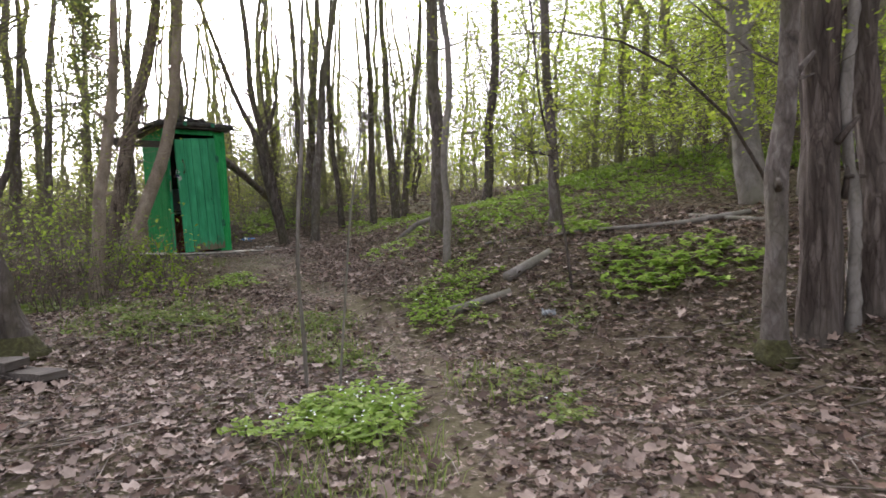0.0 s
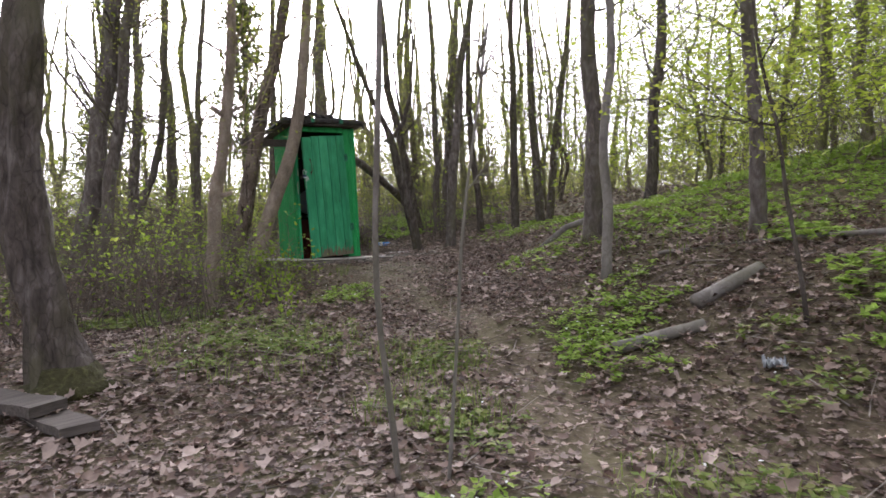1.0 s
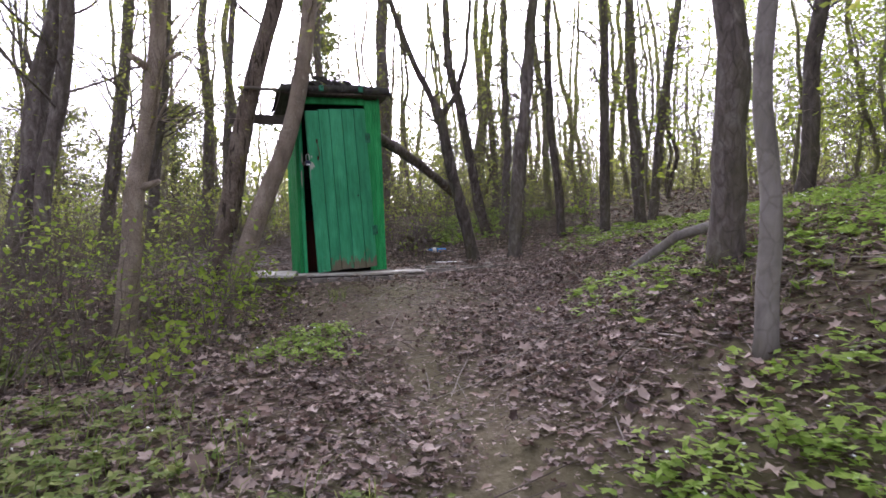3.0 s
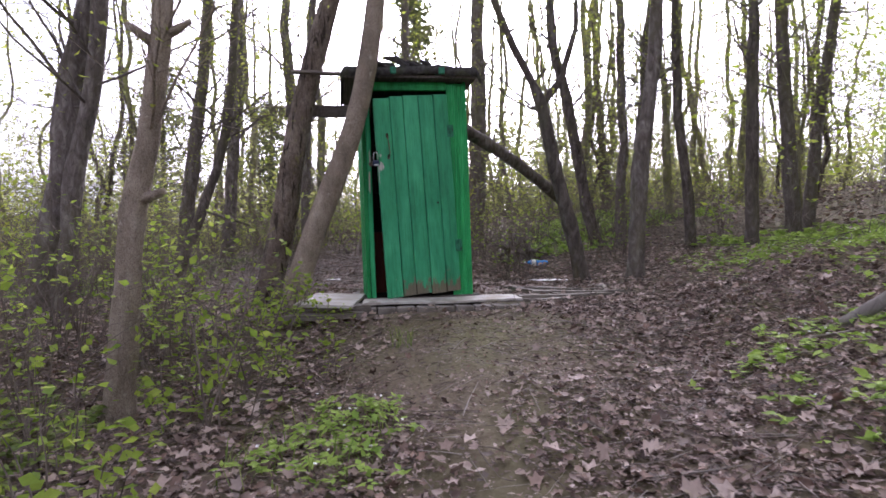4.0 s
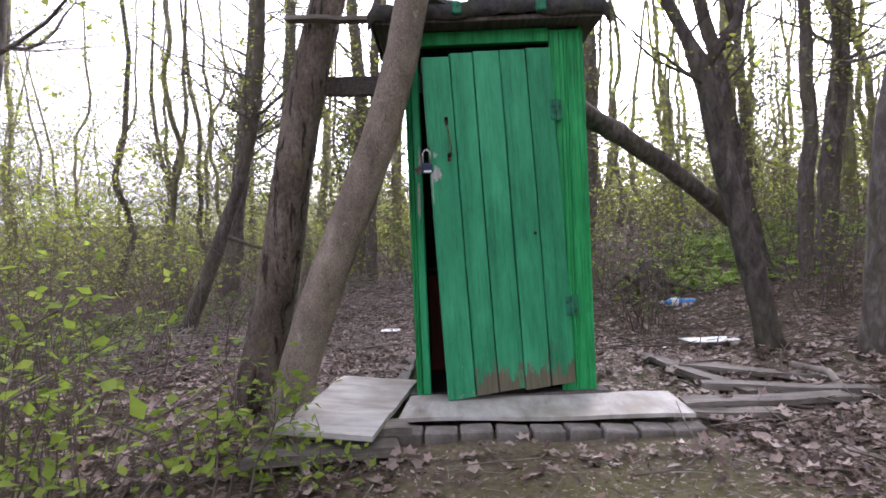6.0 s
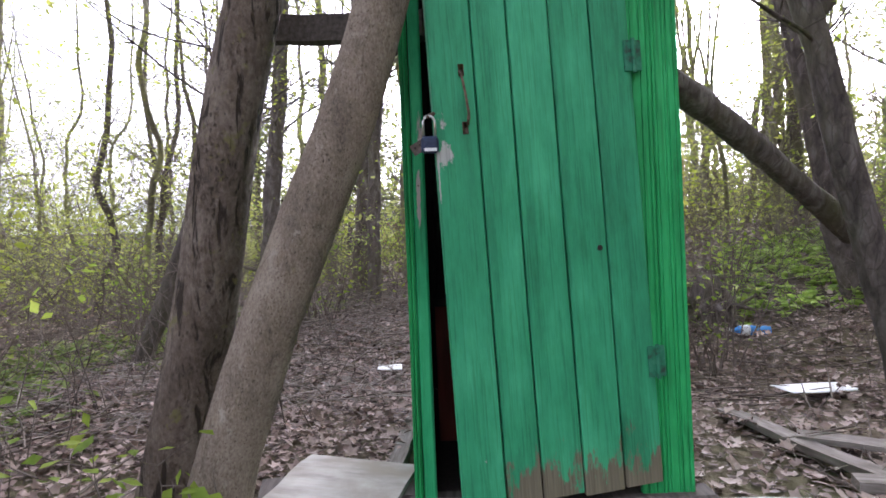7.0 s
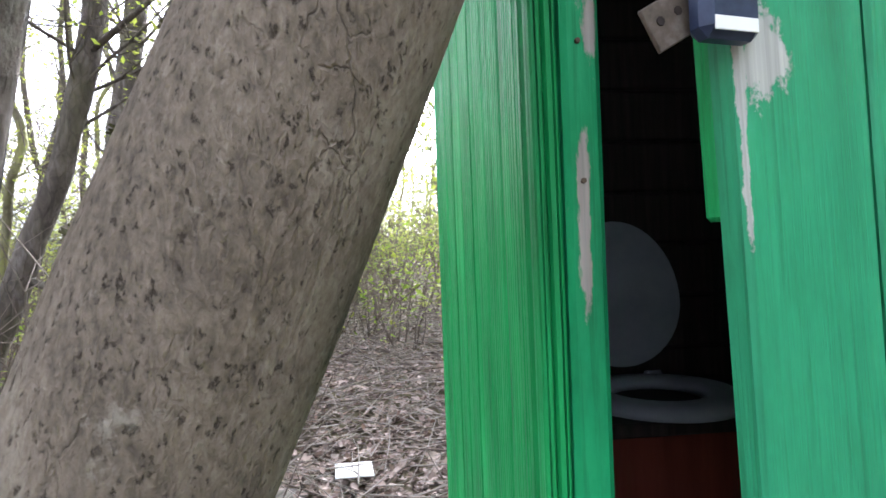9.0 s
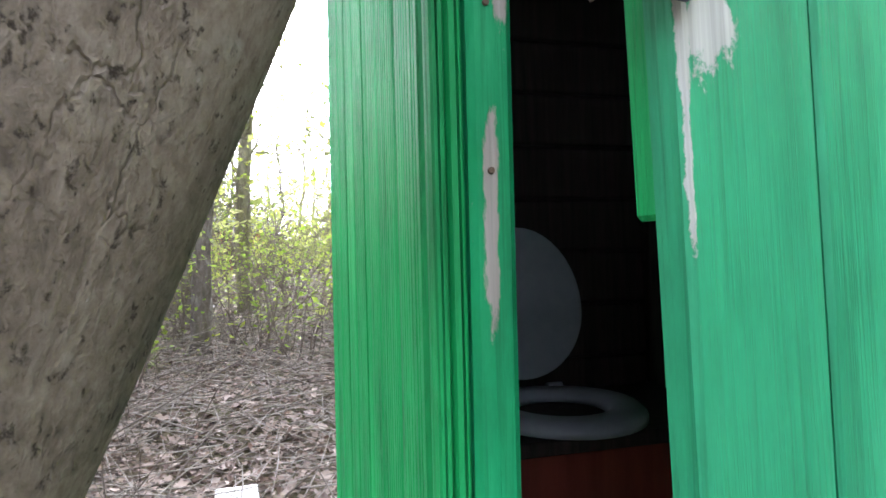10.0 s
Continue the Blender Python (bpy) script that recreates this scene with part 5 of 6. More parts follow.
forbs([(-0.8, 4.5, 0.45), (-1.05, 4.3, 0.35), (-1.5, 4.6, 0.3), (-2.3, 5.3, 0.3)], M_forb, "ferny green plants on the litter slope", (0.04, 0.085), 0.13, 200)
forbs([(-3.5, 5.4, 0.7), (-4.4, 5.6, 0.8), (-3.0, 6.5, 0.9), (-4.2, 6.8, 1.0), (-5.3, 6.4, 0.9), (-2.9, 8.4, 1.3), (-4.6, 8.4, 1.2), (-6.3, 7.2, 0.9), (-5.1, 4.9, 0.42), (-4.35, 4.6, 0.4), (-5.4, 5.2, 0.4), (-7.6, 7.4, 1.0), (-8.3, 7.2, 0.8), (-8.1, 6.6, 0.5)], M_forb,
      "carpet of green plants with white flowers on the bank", (0.032, 0.07), 0.075, 82, petals=320)
forbs([(-9.4, 8.2, 0.9), (-11.5, 6.3, 0.9), (-12.8, 7.0, 1.0), (-14, 8.5, 1.4), (-2, 10.5, 1.8), (-5, 11, 2.0), (-8.5, 11, 2.0)], M_forb, "green ground plants under the trees", (0.07, 0.14), 0.12, 90)
forbs([(-5.1, 2.75, 0.28), (-5.25, 2.95, 0.2), (-5.45, 2.85, 0.2)], M_forb, "tuft of fresh green plants at the edge of the bare earth", petals=12)
forbs([(-3.1, 2.65, 0.28), (-3.25, 2.85, 0.2), (-2.0, 2.2, 0.25)], M_forb_dull, "grassy moss tuft in the path", (0.02, 0.05), 0.05, 500)
forbs([(-6.2, 1.3, 0.5), (-5.6, 0.9, 0.6), (-10.5, 0.3, 0.9), (-9.2, 0.4, 0.7), (-12, 1.2, 0.8)], M_forb_dull, "low green plants among the shrubs", (0.04, 0.08), 0.12, 150)


def grass(patches, label):
    g_v, g_f = [], []
    for px, py, r, n in patches:
        for _ in range(n):
            a, q = rs.uniform(0, 6.28), r * math.sqrt(rs.rand())
            x, y = px + q * math.cos(a), py + q * math.sin(a)
            b, ln = rs.uniform(0, 6.28), rs.uniform(0.06, 0.17)
            z = gz(x, y)
            w = 0.0022
            dx, dy = math.cos(b), math.sin(b)
            i = len(g_v)
            g_v += [(x - dy * w, y + dx * w, z), (x + dy * w, y - dx * w, z), (x + dx * ln * 0.3 + dy * w, y + dy * ln * 0.3 - dx * w, z + ln * 0.7), (x + dx * ln * 0.3 - dy * w, y + dy * ln * 0.3 + dx * w, z + ln * 0.7),
                    (x + dx * ln * 0.8, y + dy * ln * 0.8, z + ln * 0.85), (x + dx * ln * 0.8, y + dy * ln * 0.8, z + ln * 0.86)]
            g_f += [(i, i + 1, i + 2, i + 3), (i + 3, i + 2, i + 4, i + 5)]
    tagged(new("grass", array_mesh("grass", g_v, np.array(g_f), M_forb_dull)), label, "grass", kind="stuff")


grass([(-2.3, 2.2, 0.4, 260), (-3.1, 2.6, 0.4, 240), (-0.5, 1.3, 0.35, 200), (-0.1, 0.6, 0.5, 260), (-3.9, 1.7, 0.8, 420), (-6.55, 3.22, 0.07, 26), (-1.0, 2.6, 0.4, 140), (-5.2, 2.7, 0.35, 140), (-3.5, 5.6, 1.2, 500)], "thin green grass blades between dry leaves")


# ---- shrubs ----
M_shrub = leaf_mat("shrub_leaves", [(0.15, 0.23, 0.03), (0.27, 0.36, 0.05), (0.2, 0.29, 0.036), (0.36, 0.43, 0.075)], 0.55)


def shrub(label, m, seed, height=1.1, stems=12, leafy=5, leaf=(0.03, 0.055), width=0.5, group="shrubs", mat=None):
    rnd, rst = random.Random(seed), np.random.RandomState(seed)
    t = thing("shrub", label, "shrub", m, group)
    g, tips = Geo(), []
    for k in range(stems):
        a = rnd.uniform(0, 6.28)
        o = Vector((math.cos(a), math.sin(a), 0)) * rnd.uniform(0, 0.2)
        sp = rnd.uniform(0.1, 0.9) * width
        lp = limb(g, o - Vector((0, 0, 0.05)), (math.cos(a) * sp, math.sin(a) * sp, 1), height * rnd.uniform(0.5, 1.1), rnd.uniform(0.004, 0.008), rnd, 7, 0.02, 5)
        tips += lp[3:]
        for _ in range(6):
            s = lp[rnd.randint(2, 7)]
            b = rnd.uniform(0, 6.28)
            tp = limb(g, s, (math.cos(b), math.sin(b), rnd.uniform(0, 0.9)), height * rnd.uniform(0.15, 0.35), 0.0025, rnd, 3, 0, 3)
            tips += tp[1:]
    part("stem_tangle", g, M_twig, t, "thin brown stems", True)["kind"] = "stuff"
    part("crown", leaves_at(tips, rst, leafy, 0.035, leaf, mat or M_shrub, "crown", LEAF2, LEAF2_F), None, t, "small fresh yellow-green leaves")["kind"] = "stuff"
    return t


KINDS = [shrub("leafy young shrub beside the path", pose(-6.7, 2.05, gz(-6.7, 2.05)), 101, 0.8, 11, 0.48, (0.04, 0.075)),
         shrub("twiggy shrub with small fresh leaves", pose(-7.0, 1.6, gz(-7.0, 1.6)), 102, 1.0, 15, 0.52, (0.035, 0.065)),
         shrub("bare twiggy shrub with few leaves", pose(-7.3, 1.0, gz(-7.3, 1.0)), 103, 1.2, 18, 0.42, (0.03, 0.055)),
         shrub("low leafy shrub in the undergrowth", pose(-7.45, 2.45, gz(-7.45, 2.45)), 104, 0.5, 8, 0.7, (0.04, 0.07))]
for k, (sx, sy, kd) in enumerate([(-5.9, 2.1, 3), (-6.2, 2.3, 0), (-5.5, 1.6, 1), (-5.2, 1.2, 2), (-6.0, 1.0, 1), (-6.6, 0.6, 2), (-7.6, 1.5, 1), (-8.6, 0.6, 2), (-7.2, 0.2, 1), (-5.4, 0.5, 2),
                                 (-4.7, 0.3, 1), (-4.3, -0.3, 2), (-11.0, 0.6, 1), (-11.5, 2.0, 2), (-12.0, 3.0, 1), (-10.1, 4.9, 2), (-10.8, 4.4, 1), (-11.6, 5.0, 2),
                                 (-12.2, 6.0, 1), (-11.4, 6.9, 2), (-9.9, 6.4, 2), (-12.4, 7.8, 1), (-8.1, -0.4, 1), (-6.2, -0.6, 2), (-9.6, -0.6, 1), (-3.6, -0.6, 2), (-7.1, 2.3, 3), (-6.95, 1.8, 0), (-11.2, 3.6, 1), (-10.6, 8.2, 1),
                                 (-13.1, 4.4, 2), (-13.5, 1.4, 1), (-12.8, -0.4, 2), (-4.9, 2.0, 3)]):
    copy_thing(KINDS[kd], pose(sx, sy, gz(sx, sy), 0, 0, k * 77))

shrub("slender shoots with large fresh leaves beside the path", pose(-5.57, 2.42, gz(-5.57, 2.42)), 106, 0.95, 4, 0.9, (0.035, 0.062), 0.16)
shrub("short leafy shoot at the foot of the leaning trunk", pose(-7.1, 2.62, gz(-7.1, 2.62)), 107, 0.4, 4, 1, (0.03, 0.055), 0.3)
shrub("low leafy shoots at the edge of the bare earth", pose(-6.3, 2.62, gz(-6.3, 2.62)), 108, 0.35, 5, 1, (0.03, 0.055), 0.4)

tall = shrub("tall bush full of bright yellow-green young leaves", pose(-12.4, 2.75, gz(-12.4, 2.75)), 105, 1.5, 16, 0.9, (0.03, 0.055), 0.7)
for sx, sy, yaw in ((-13.3, 3.3, 50), (-12.9, 2.1, 140), (-14.4, 2.9, 230)):
    copy_thing(tall, pose(sx, sy, gz(sx, sy), 0, 0, yaw))


def sprays(name, label, boxes, mat, count, per, size, spread, flat=0.5, low=0.2, high=2.0, category="foliage"):
    """Twigs with leaves strung along them, more than anyone could count, in the undergrowth and between the trees."""
    C = []
    for x0, x1, y0, y1, share in boxes:
        n = int(count * share * 2.2)
        x, y = rs.uniform(x0, x1, n), rs.uniform(y0, y1, n)
        k = max(3, n // 9)
        cx, cy, cr = rs.uniform(x0, x1, k), rs.uniform(y0, y1, k), rs.uniform(0.35, 1.0, k)
        pick = rs.randint(0, k, n)
        x, y = cx[pick] + rs.normal(0, 0.7 + spread, n), cy[pick] + rs.normal(0, 0.7 + spread, n)
        C.append(np.stack([x, y, ground_z(x, y) + low + (high - low) * cr[pick] * rs.rand(n) ** 1.5], 1))
    C = np.concatenate(C)
    py = np.interp(-C[:, 0], [-2, 0.2, 1.5, 3.1, 4.4, 6], [-0.2, 1.5, 2.5, 3.3, 3.4, 3.4])
    C = C[(np.abs(C[:, 1] - py) > 3.4) | (C[:, 0] < -9.6) | (C[:, 0] > 5)]
    n = len(C)
    d = rs.normal(0, 1, (n, 3)) * np.array([1, 1, flat + 0.25])
    d /= np.linalg.norm(d, axis=1)[:, None]
    ln = spread * rs.uniform(0.7, 2.0, n)
    per = max(5, per // 2)
    u = rs.uniform(-1, 1, (n, per))
    P = C[:, None] + d[:, None] * (u * ln[:, None])[..., None] + rs.normal(0, 1, (n, per, 3)) * (0.12 * spread + 0.6 * size[0])
    P[..., 2] -= 0.25 * ln[:, None] * u ** 2
    P = P.reshape(-1, 3)
    m = len(P)
    V, Fc = scatter(QUAD, QUAD_F, P, rs.uniform(0, 6.28, m), rs.uniform(0, 6.28, m), rs.normal(0, 0.6, m), rs.uniform(size[0], size[1], m))
    tagged(new(name, array_mesh(name, V, Fc, mat)), label, category, kind="stuff")
    side = np.cross(d, np.array([0.0, 0.0, 1.0]))
    side /= np.maximum(np.linalg.norm(side, axis=1), 1e-3)[:, None]
    up = np.cross(side, d)
    r = (0.05 * size[0] + 0.001)
    rings = []
    for e in (-1.15, 0.0, 1.1):
        c = C + d * (e * ln)[:, None] - np.array([0, 0, 0.25]) * (ln * e * e)[:, None]
        w = r * (1.3 - 0.4 * (e + 1))
        for a in (0, 2.09, 4.19):
            rings.append(c + (side * math.cos(a) + up * math.sin(a)) * w)
    V = np.stack(rings, 1).reshape(-1, 3)
    f = np.array([(o + a, o + (a + 1) % 3, o + 3 + (a + 1) % 3, o + 3 + a) for o in (0, 3) for a in range(3)])
    Fc = (f[None] + (np.arange(n) * 9)[:, None, None]).reshape(-1, 4)
    tagged(new("twigs", array_mesh("twigs", V, Fc, M_twig)), "fine twigs carrying the leaves", "twigs", kind="stuff")


sprays("undergrowth_leaves", "fresh yellow-green leaves of the undergrowth behind the shed", [(-24, -12.8, -8, 14, 0.5), (-13, -8, -8, -0.8, 0.2)], M_young, 1300, 36, (0.04, 0.085), 0.35, 0.7, 0.1, 3.6)
sprays("undergrowth_leaves", "sparse bushes in the hollow beyond the leaning trunks", [(-24, -13, -10, 0.2, 1.0)], M_olive, 420, 30, (0.035, 0.08), 0.4, 0.7, 0.1, 3.0)
sprays("undergrowth_leaves", "hazy green undergrowth far among the trees", [(-48, -24, -40, 40, 1.0)], M_young, 1500, 44, (0.12, 0.26), 0.9, 0.7, 0.2, 5.0)
sprays("undergrowth_leaves", "sparse fresh leaves hanging between the trees", [(-30, -10.5, -12, 18, 1.0), (-24, -11, 7, 18, 0.8)], M_young, 2000, 10, (0.035, 0.07), 0.5, 0.6, 2.5, 9.0)
sprays("undergrowth_leaves", "small opening leaves on the lower branches", [(-13.5, -9.6, -4, 1.6, 0.7), (-13, -9.8, 5.5, 9.5, 0.3)], M_young, 420, 12, (0.02, 0.042), 0.45, 0.6, 1.6, 5.0)
sprays("hill_leaves", "layered fresh green leaves of young trees on the hill", [(-9, 2.5, 8.4, 15, 0.5), (-3.5, 1.5, 5.6, 8.6, 0.1), (-16, 3, 14, 28, 0.8)], M_beech, 1150, 40, (0.045, 0.09), 0.5, 0.25, 0.8, 6.5)
sprays("hill_leaves", "bright layered sprays of fresh leaves over the litter slope", [(-2.6, 0.6, 6.2, 8.8, 1.0)], M_beech, 170, 34, (0.035, 0.07), 0.4, 0.12, 0.9, 3.2)
sprays("hill_leaves", "green haze of leaves high on the wooded hill", [(-30, 8, 26, 50, 1.0)], M_beech, 900, 44, (0.14, 0.28), 1.0, 0.6, 0.3, 11.0)


def brush(name, label, boxes, mat):
    """Upright dead stems and thin saplings."""
    g = Geo()
    for x0, x1, y0, y1, n, h0, h1 in boxes:
        for _ in range(n):
            x, y = rs.uniform(x0, x1), rs.uniform(y0, y1)
            if -9.2 < x < -7.4 and 2.8 < y < 4.3:
                continue
            a, ln, lean = rs.uniform(0, 6.28), rs.uniform(h0, h1), rs.uniform(0.05, 1.3)
            z = gz(x, y)
            r = 0.002 + 0.002 * ln * rs.rand()
            wig, ph = rs.uniform(0.03, 0.12), rs.uniform(0, 6)
            p = []
            for q in (0, 0.25, 0.5, 0.75, 1):
                o = lean * ln * q * (0.4 + 0.6 * q)
                p.append((x + math.cos(a) * o + wig * ln * math.sin(q * 4 + ph), y + math.sin(a) * o + wig * ln * math.cos(q * 5 + ph), z + ln * q * (1 - 0.3 * lean * q)))
            if any(-9.4 < q[0] < -7.4 and 2.65 < q[1] < 4.4 for q in p):
                continue
            g.tube(p, (r, r * 0.85, r * 0.7, r * 0.5, r * 0.25), 3, cap=False)
            for _ in range(2):
                k = rs.randint(1, 4)
                b = rs.uniform(0, 6.28)
                sx, sy, sz = p[k]
                t = ln * rs.uniform(0.15, 0.4)
                g.tube([(sx, sy, sz), (sx + math.cos(b) * t * 0.5, sy + math.sin(b) * t * 0.5, sz + t * 0.35), (sx + math.cos(b) * t * 0.9, sy + math.sin(b) * t * 0.9, sz + t * 0.45)], (r * 0.5, r * 0.4, r * 0.2), 3, cap=False)
    tagged(part(name, g, mat, None, "", True), label, "brushwood", kind="stuff")


brush("brushwood", "thicket of thin bare brown stems", [(-13, -8.7, -1.5, 2.6, 450, 0.4, 1.5), (-8.6, -4.5, -1.2, 1.6, 240, 0.3, 1.2), (-15, -9.3, 4.2, 9, 700, 0.3, 1.3), (-24, -13, -8, 12, 900, 0.6, 2.4), (-8, 1, 7, 12, 300, 0.4, 1.6)], M_twig)


sprays("undergrowth_leaves", "dull green thicket beyond the forked tree", [(-30, -13.5, 7, 24, 0.6), (-24, -13, -6, 7, 0.25), (-22, -9, -14, -3, 0.2)], M_olive, 1150, 34, (0.05, 0.11), 0.45, 0.7, 0.1, 3.8)
sprays("undergrowth_leaves", "far dull green woods", [(-60, -30, -40, 50, 1.0)], M_olive, 1300, 40, (0.2, 0.42), 1.3, 0.6, 0.2, 6.0)
sprays("hill_leaves", "tall curtain of fresh leaves on the wooded hill", [(-12, 7, 10, 24, 1.0)], M_beech, 2100, 34, (0.06, 0.13), 0.6, 0.3, 1.5, 13.0)
sprays("hill_leaves", "shaded leaves behind the hill trees", [(-16, 9, 16, 34, 1.0)], M_olive, 650, 36, (0.12, 0.24), 0.9, 0.5, 0.5, 10.0)
brush("brushwood", "far thicket of bare stems", [(-30, -14, 6, 24, 1100, 0.8, 4.0), (-26, -13, -8, 6, 500, 0.8, 3.2), (-10, 4, 9, 18, 600, 0.8, 3.5)], M_twig)


# ---- woods behind ----
FAR = []
for k in range(6):
    hgt = (9, 11, 12, 10, 13, 8)[k]
    lean = (0.3, -0.2, 0.5, -0.4, 0.1, 0.6)[k]
    FAR.append(tree("slender woodland tree with sparse fresh leaves", [(-20 - 3 * k, -9 + 4 * k, gz(-20 - 3 * k, -9 + 4 * k))] + [(-20 - 3 * k + lean * h_ * 0.12 + 0.13 * math.sin(h_ * 1.7 + k), -9 + 4 * k + lean * h_ * 0.16 + 0.13 * math.cos(h_ * 2.1 + 2 * k), 0.7 + h_) for h_ in (1.0, 2.0, 3.0, 4.0, 5.0, 6.0)], (0.045, 0.07, 0.085, 0.06, 0.1, 0.035)[k],
                    (M_bark_far, M_bark, M_bark_far, M_bark_dark, M_bark_far, M_bark_far)[k], 200 + k, hgt, 2.0, 9, 1.5, 0.5, (0.035, 0.07), M_beech if k % 3 == 2 else M_young, 0.18, sides=8, group="woodland trees", twigs=7, sprouts=1, crook=0.16))
rw = random.Random(77)
spots = []
tries = 0
while len(spots) < 250 and tries < 20000:
    tries += 1
    x, y = rw.uniform(-48, 12), rw.uniform(-32, 42)
    if x > -13.5 and -2.0 < y < 8.6 + max(0, -x - 5) * 0.2 and x < 4:
        continue
    if x >= 2 and -3 < y < 4:
        continue
    d = math.hypot(x + 5, y - 3.5)
    if rw.random() > min(1.0, 20.0 / max(d, 1)) * (1.0 if y > 6 or x < -12 else 0.55):
        continue
    if any(math.hypot(x - a, y - b) < 1.0 for a, b in spots):
        continue
    spots.append((x, y))
while len(spots) < 285 and tries < 40000:
    tries += 1
    x, y = rw.uniform(-30, -12.5), rw.uniform(5, 19)
    if x > -13.5 and y < 9 or any(math.hypot(x - a, y - b) < 0.6 for a, b in spots):
        continue
    spots.append((x, y))
while len(spots) < 315 and tries < 60000:
    tries += 1
    x, y = rw.uniform(-9, 4), rw.uniform(9, 19)
    if any(math.hypot(x - a, y - b) < 0.8 for a, b in spots):
        continue
    spots.append((x, y))
for k in range(16):
    x, y = rw.uniform(-19, -11.2), rw.uniform(-7.5, -0.4)
    copy_thing(FAR[(0, 5, 3)[k % 3]], pose(x, y, gz(x, y) - 0.08, rw.uniform(-6, 6), rw.uniform(-6, 6), rw.uniform(0, 360)))
for k, (x, y) in enumerate(spots):
    copy_thing(FAR[rw.randint(0, 5)], pose(x, y, gz(x, y) - 0.08, rw.uniform(-3, 3), rw.uniform(-3, 3), rw.uniform(0, 360)))


# ---- beyond the trees ----
def far_house(label, p, yaw, size, wall, roof):
    h = thing("house", label, "house", pose(*p, 0, 0, yaw))
    l, w, z = size
    g = Geo()
    g.box(-l / 2, l / 2, -w / 2, w / 2, 0, z, 0.02)
    part("wall", g, wall, h)
    g = Geo()
    r = z + w * 0.3
    g.v += [Vector(q) for q in ((-l / 2 - 0.4, -w / 2 - 0.4, z + 0.01), (l / 2 + 0.4, -w / 2 - 0.4, z + 0.01), (l / 2 + 0.4, w / 2 + 0.4, z + 0.01), (-l / 2 - 0.4, w / 2 + 0.4, z + 0.01), (-l / 2 - 0.4, 0, r), (l / 2 + 0.4, 0, r))]
    g.f += [(0, 1, 5, 4), (2, 3, 4, 5), (0, 4, 3), (1, 2, 5), (3, 2, 1, 0)]
    part("roof", g, roof, h)


far_house("low grey building behind the far undergrowth", (-38, -17, gz(-38, -17)), 95, (14, 6, 2.0), M_wall_far, M_paper)
far_house("small red-brown house far behind the trees", (-39, 0.6, gz(-39, 0.6)), 80, (2.4, 2.4, 2.2), M_roof_far, M_wall_far)


def conifer(label, x, y, height, seed):
    rnd, rst = random.Random(seed), np.random.RandomState(seed)
    z = gz(x, y)
    t = thing("conifer", label, "tree", pose(x, y, z - 0.05))
    g = Geo()
    g.tube([(0, 0, 0), (0.05, 0.03, height * 0.5), (0.02, 0, height)], (0.14, 0.09, 0.015), 8, 0.1)
    part("trunk", g, M_bark_dark, t, "", True)
    g, tips = Geo(), []
    h = height * 0.3
    while h < height * 0.98:
        u = 1 - h / height
        for _ in range(5):
            a = rnd.uniform(0, 6.28)
            lp = limb(g, (0, 0, h), (math.cos(a), math.sin(a), 0.15), (0.4 + 3.0 * u) * rnd.uniform(0.6, 1.05), 0.02, rnd, 6, 0.05, 4)
            tips += lp[1:]
        h += rnd.uniform(0.25, 0.4)
    part("branch_tangle", g, M_bark_dark, t, "", True)["kind"] = "stuff"
    part("crown", leaves_at(tips, rst, 16, 0.16, (0.08, 0.18), M_pine, "crown"), None, t, "olive-green needles")["kind"] = "stuff"


M_pine = leaf_mat("pine_needles", [(0.07, 0.085, 0.03), (0.11, 0.13, 0.045), (0.15, 0.17, 0.06)], 0.35)
conifer("olive conifer standing beyond the shed", -23.8, 5.4, 9.2, 501)
conifer("olive conifer far beyond the shrubs", -26, -3.5, 7.0, 502)
conifer("small conifer far beyond the shrubs", -24, 0.5, 5.2, 503)

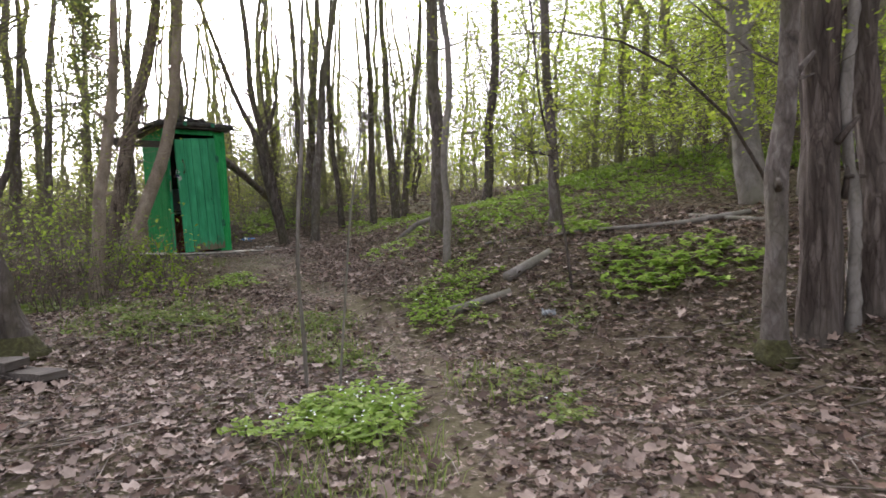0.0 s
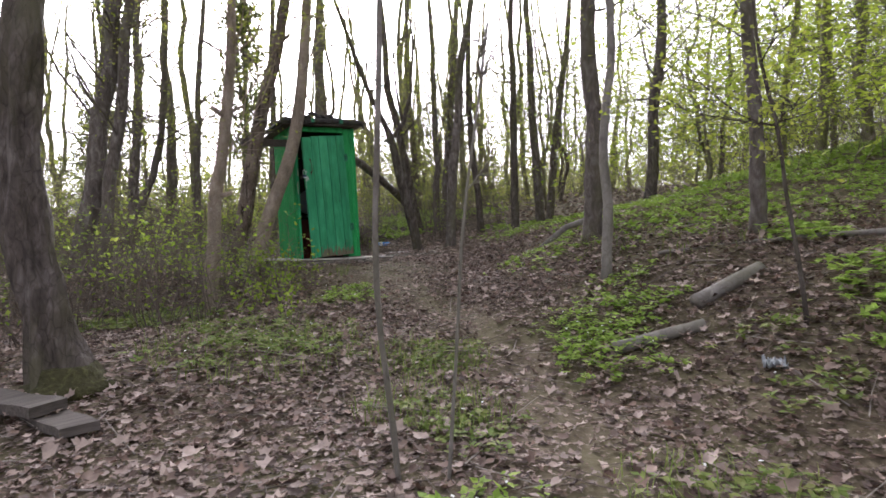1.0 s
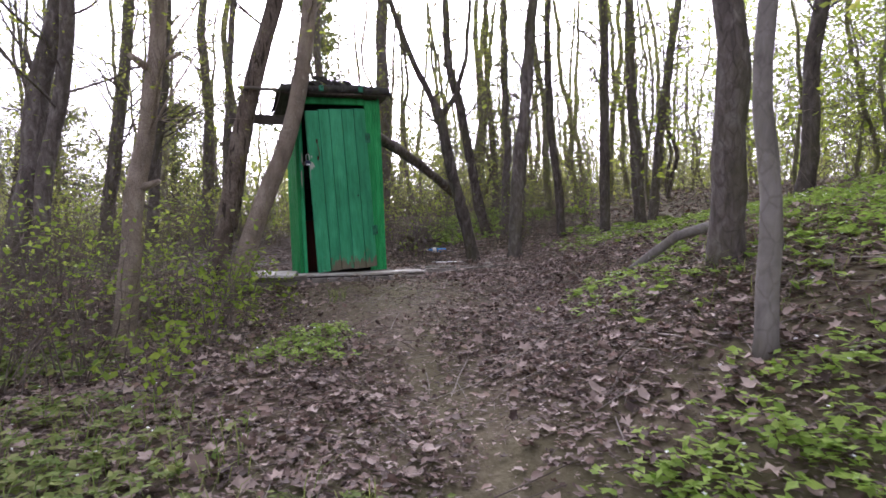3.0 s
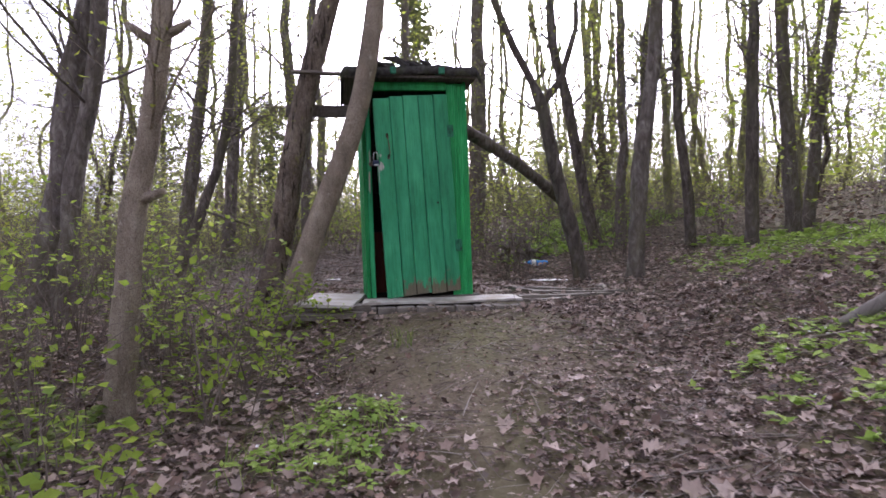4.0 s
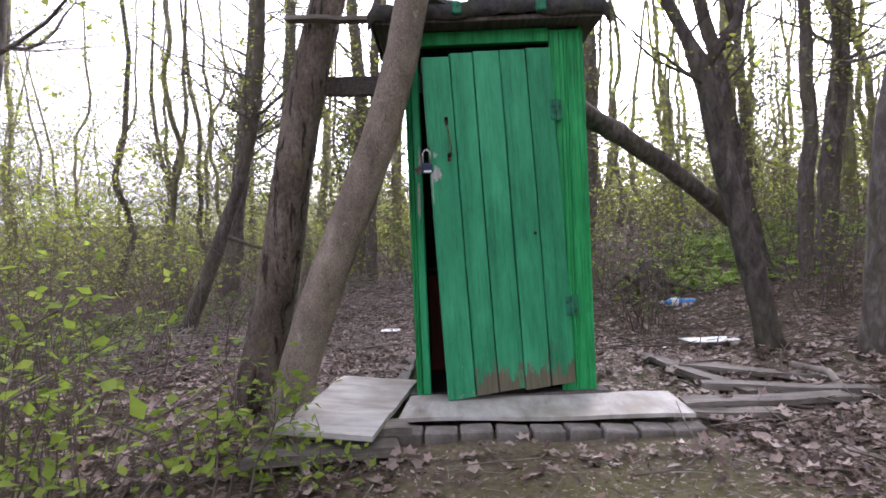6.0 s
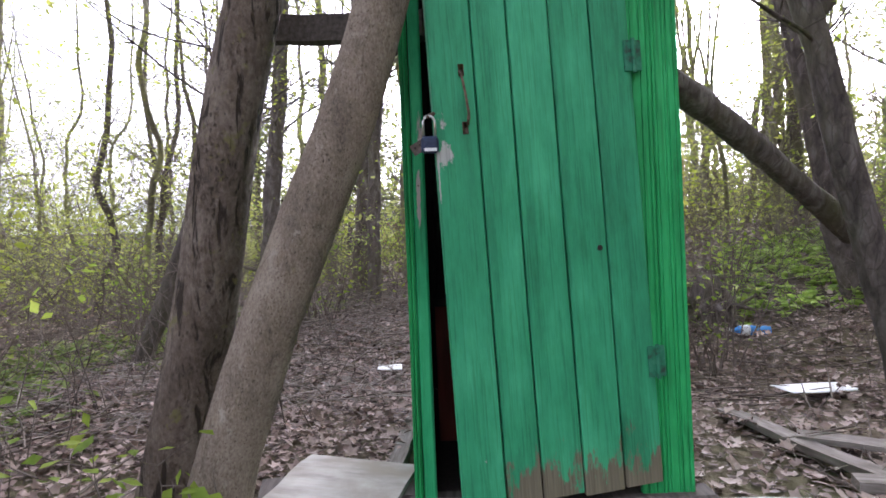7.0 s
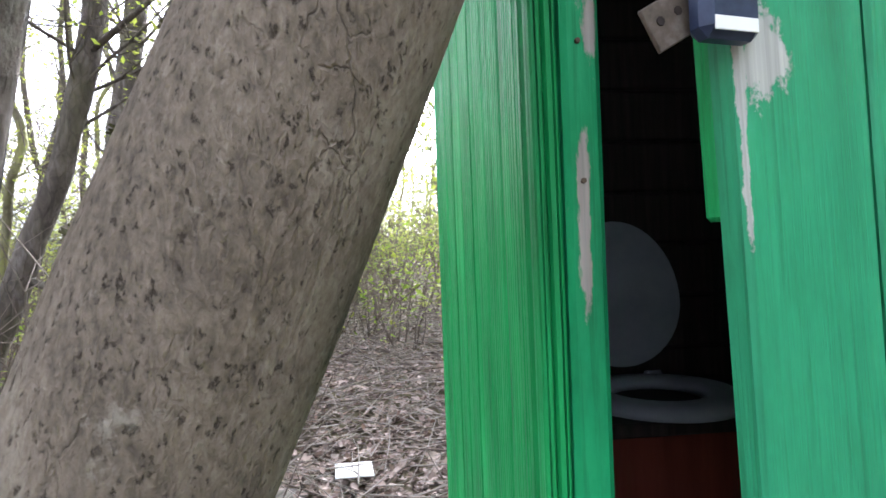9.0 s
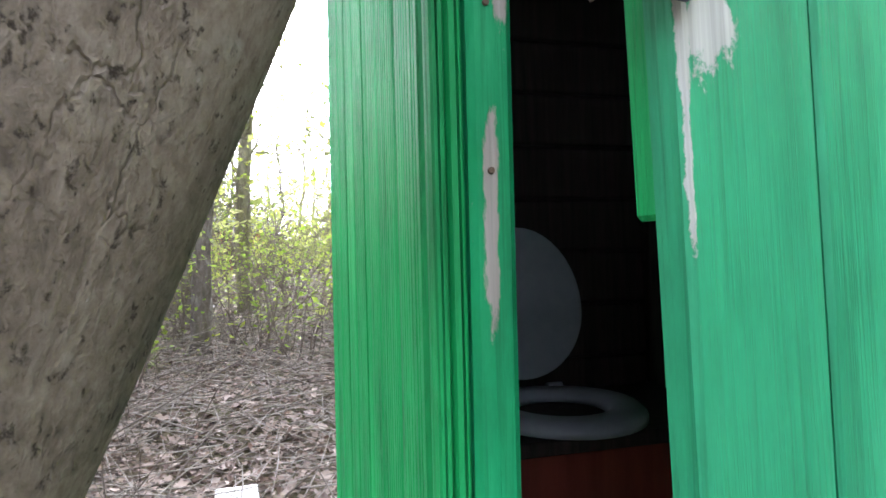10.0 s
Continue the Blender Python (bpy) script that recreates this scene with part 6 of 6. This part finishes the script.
# stump with dark roots behind the shed
stump = thing("stump", "dark rotten stump with upturned roots in the leaves", "stump", pose(-11.2, 5.35, gz(-11.2, 5.35) - 0.04))
g = Geo()
g.tube([(0, 0, 0), (0, 0, 0.12), (0.02, 0.03, 0.3), (0.05, 0.0, 0.46)], (0.3, 0.2, 0.14, 0.07), 16, 0.6)
part("stump_body", g, M_bark_dark, stump, "", True)
for k in range(9):
    a = k * 0.7
    g = Geo()
    g.tube([(0.08 * math.cos(a), 0.08 * math.sin(a), 0.2), (0.25 * math.cos(a), 0.25 * math.sin(a), 0.22 + 0.1 * math.sin(3 * k)), (0.45 * math.cos(a + 0.2), 0.45 * math.sin(a + 0.2), 0.05 + 0.25 * (k % 3) * 0.5)], (0.05, 0.03, 0.008), 6, 0.3)
    part("root", g, M_bark_dark, stump, "", True)


def moss_foot(x, y, r, h, seed):
    """A cushion of moss round the foot of a trunk."""
    g = Geo()
    z = gz(x, y)
    g.tube([(0, 0, -0.03), (0, 0, 0.02), (0, 0, h * 0.4), (0, 0, h * 0.75), (0, 0, h)], (r * 1.7, r * 1.6, r * 1.25, r * 1.08, r * 0.95), 26, 0.55)
    o = part("moss", g, M_moss, None, "", True, None)
    o.matrix_world = pose(x, y, z, 0, 0, seed * 40)
    tagged(o, "cushion of green-brown moss round a trunk foot", "moss", kind="stuff")


moss_foot(0.11, 3.54, 0.075, 0.11, 1)
moss_foot(-3.5, 0.63, 0.14, 0.12, 2)


# dark tufts of moss on the leaning trunk
for k, (mx, my, mz, mr) in enumerate(((-7.77, 2.765, 1.86, 0.012), (-7.765, 2.755, 1.83, 0.009), (-7.77, 2.725, 1.757, 0.016), (-7.77, 2.69, 1.69, 0.014), (-7.76, 2.945, 2.32, 0.014))):
    g = Geo()
    rnd = random.Random(600 + k)
    for _ in range(26):
        d = Vector((rnd.gauss(0, 1), rnd.gauss(0, 1) - 0.5, rnd.gauss(0, 1))).normalized()
        g.tube([(0, 0, 0), d * mr * rnd.uniform(0.5, 1.2)], (0.003, 0.0008), 4, cap=False)
    o = part("moss_tuft", g, M_moss, leaning, "dark tuft of moss", True)
    o.matrix_local = Matrix.Translation(Vector((mx, my, mz)) - leaning.location)
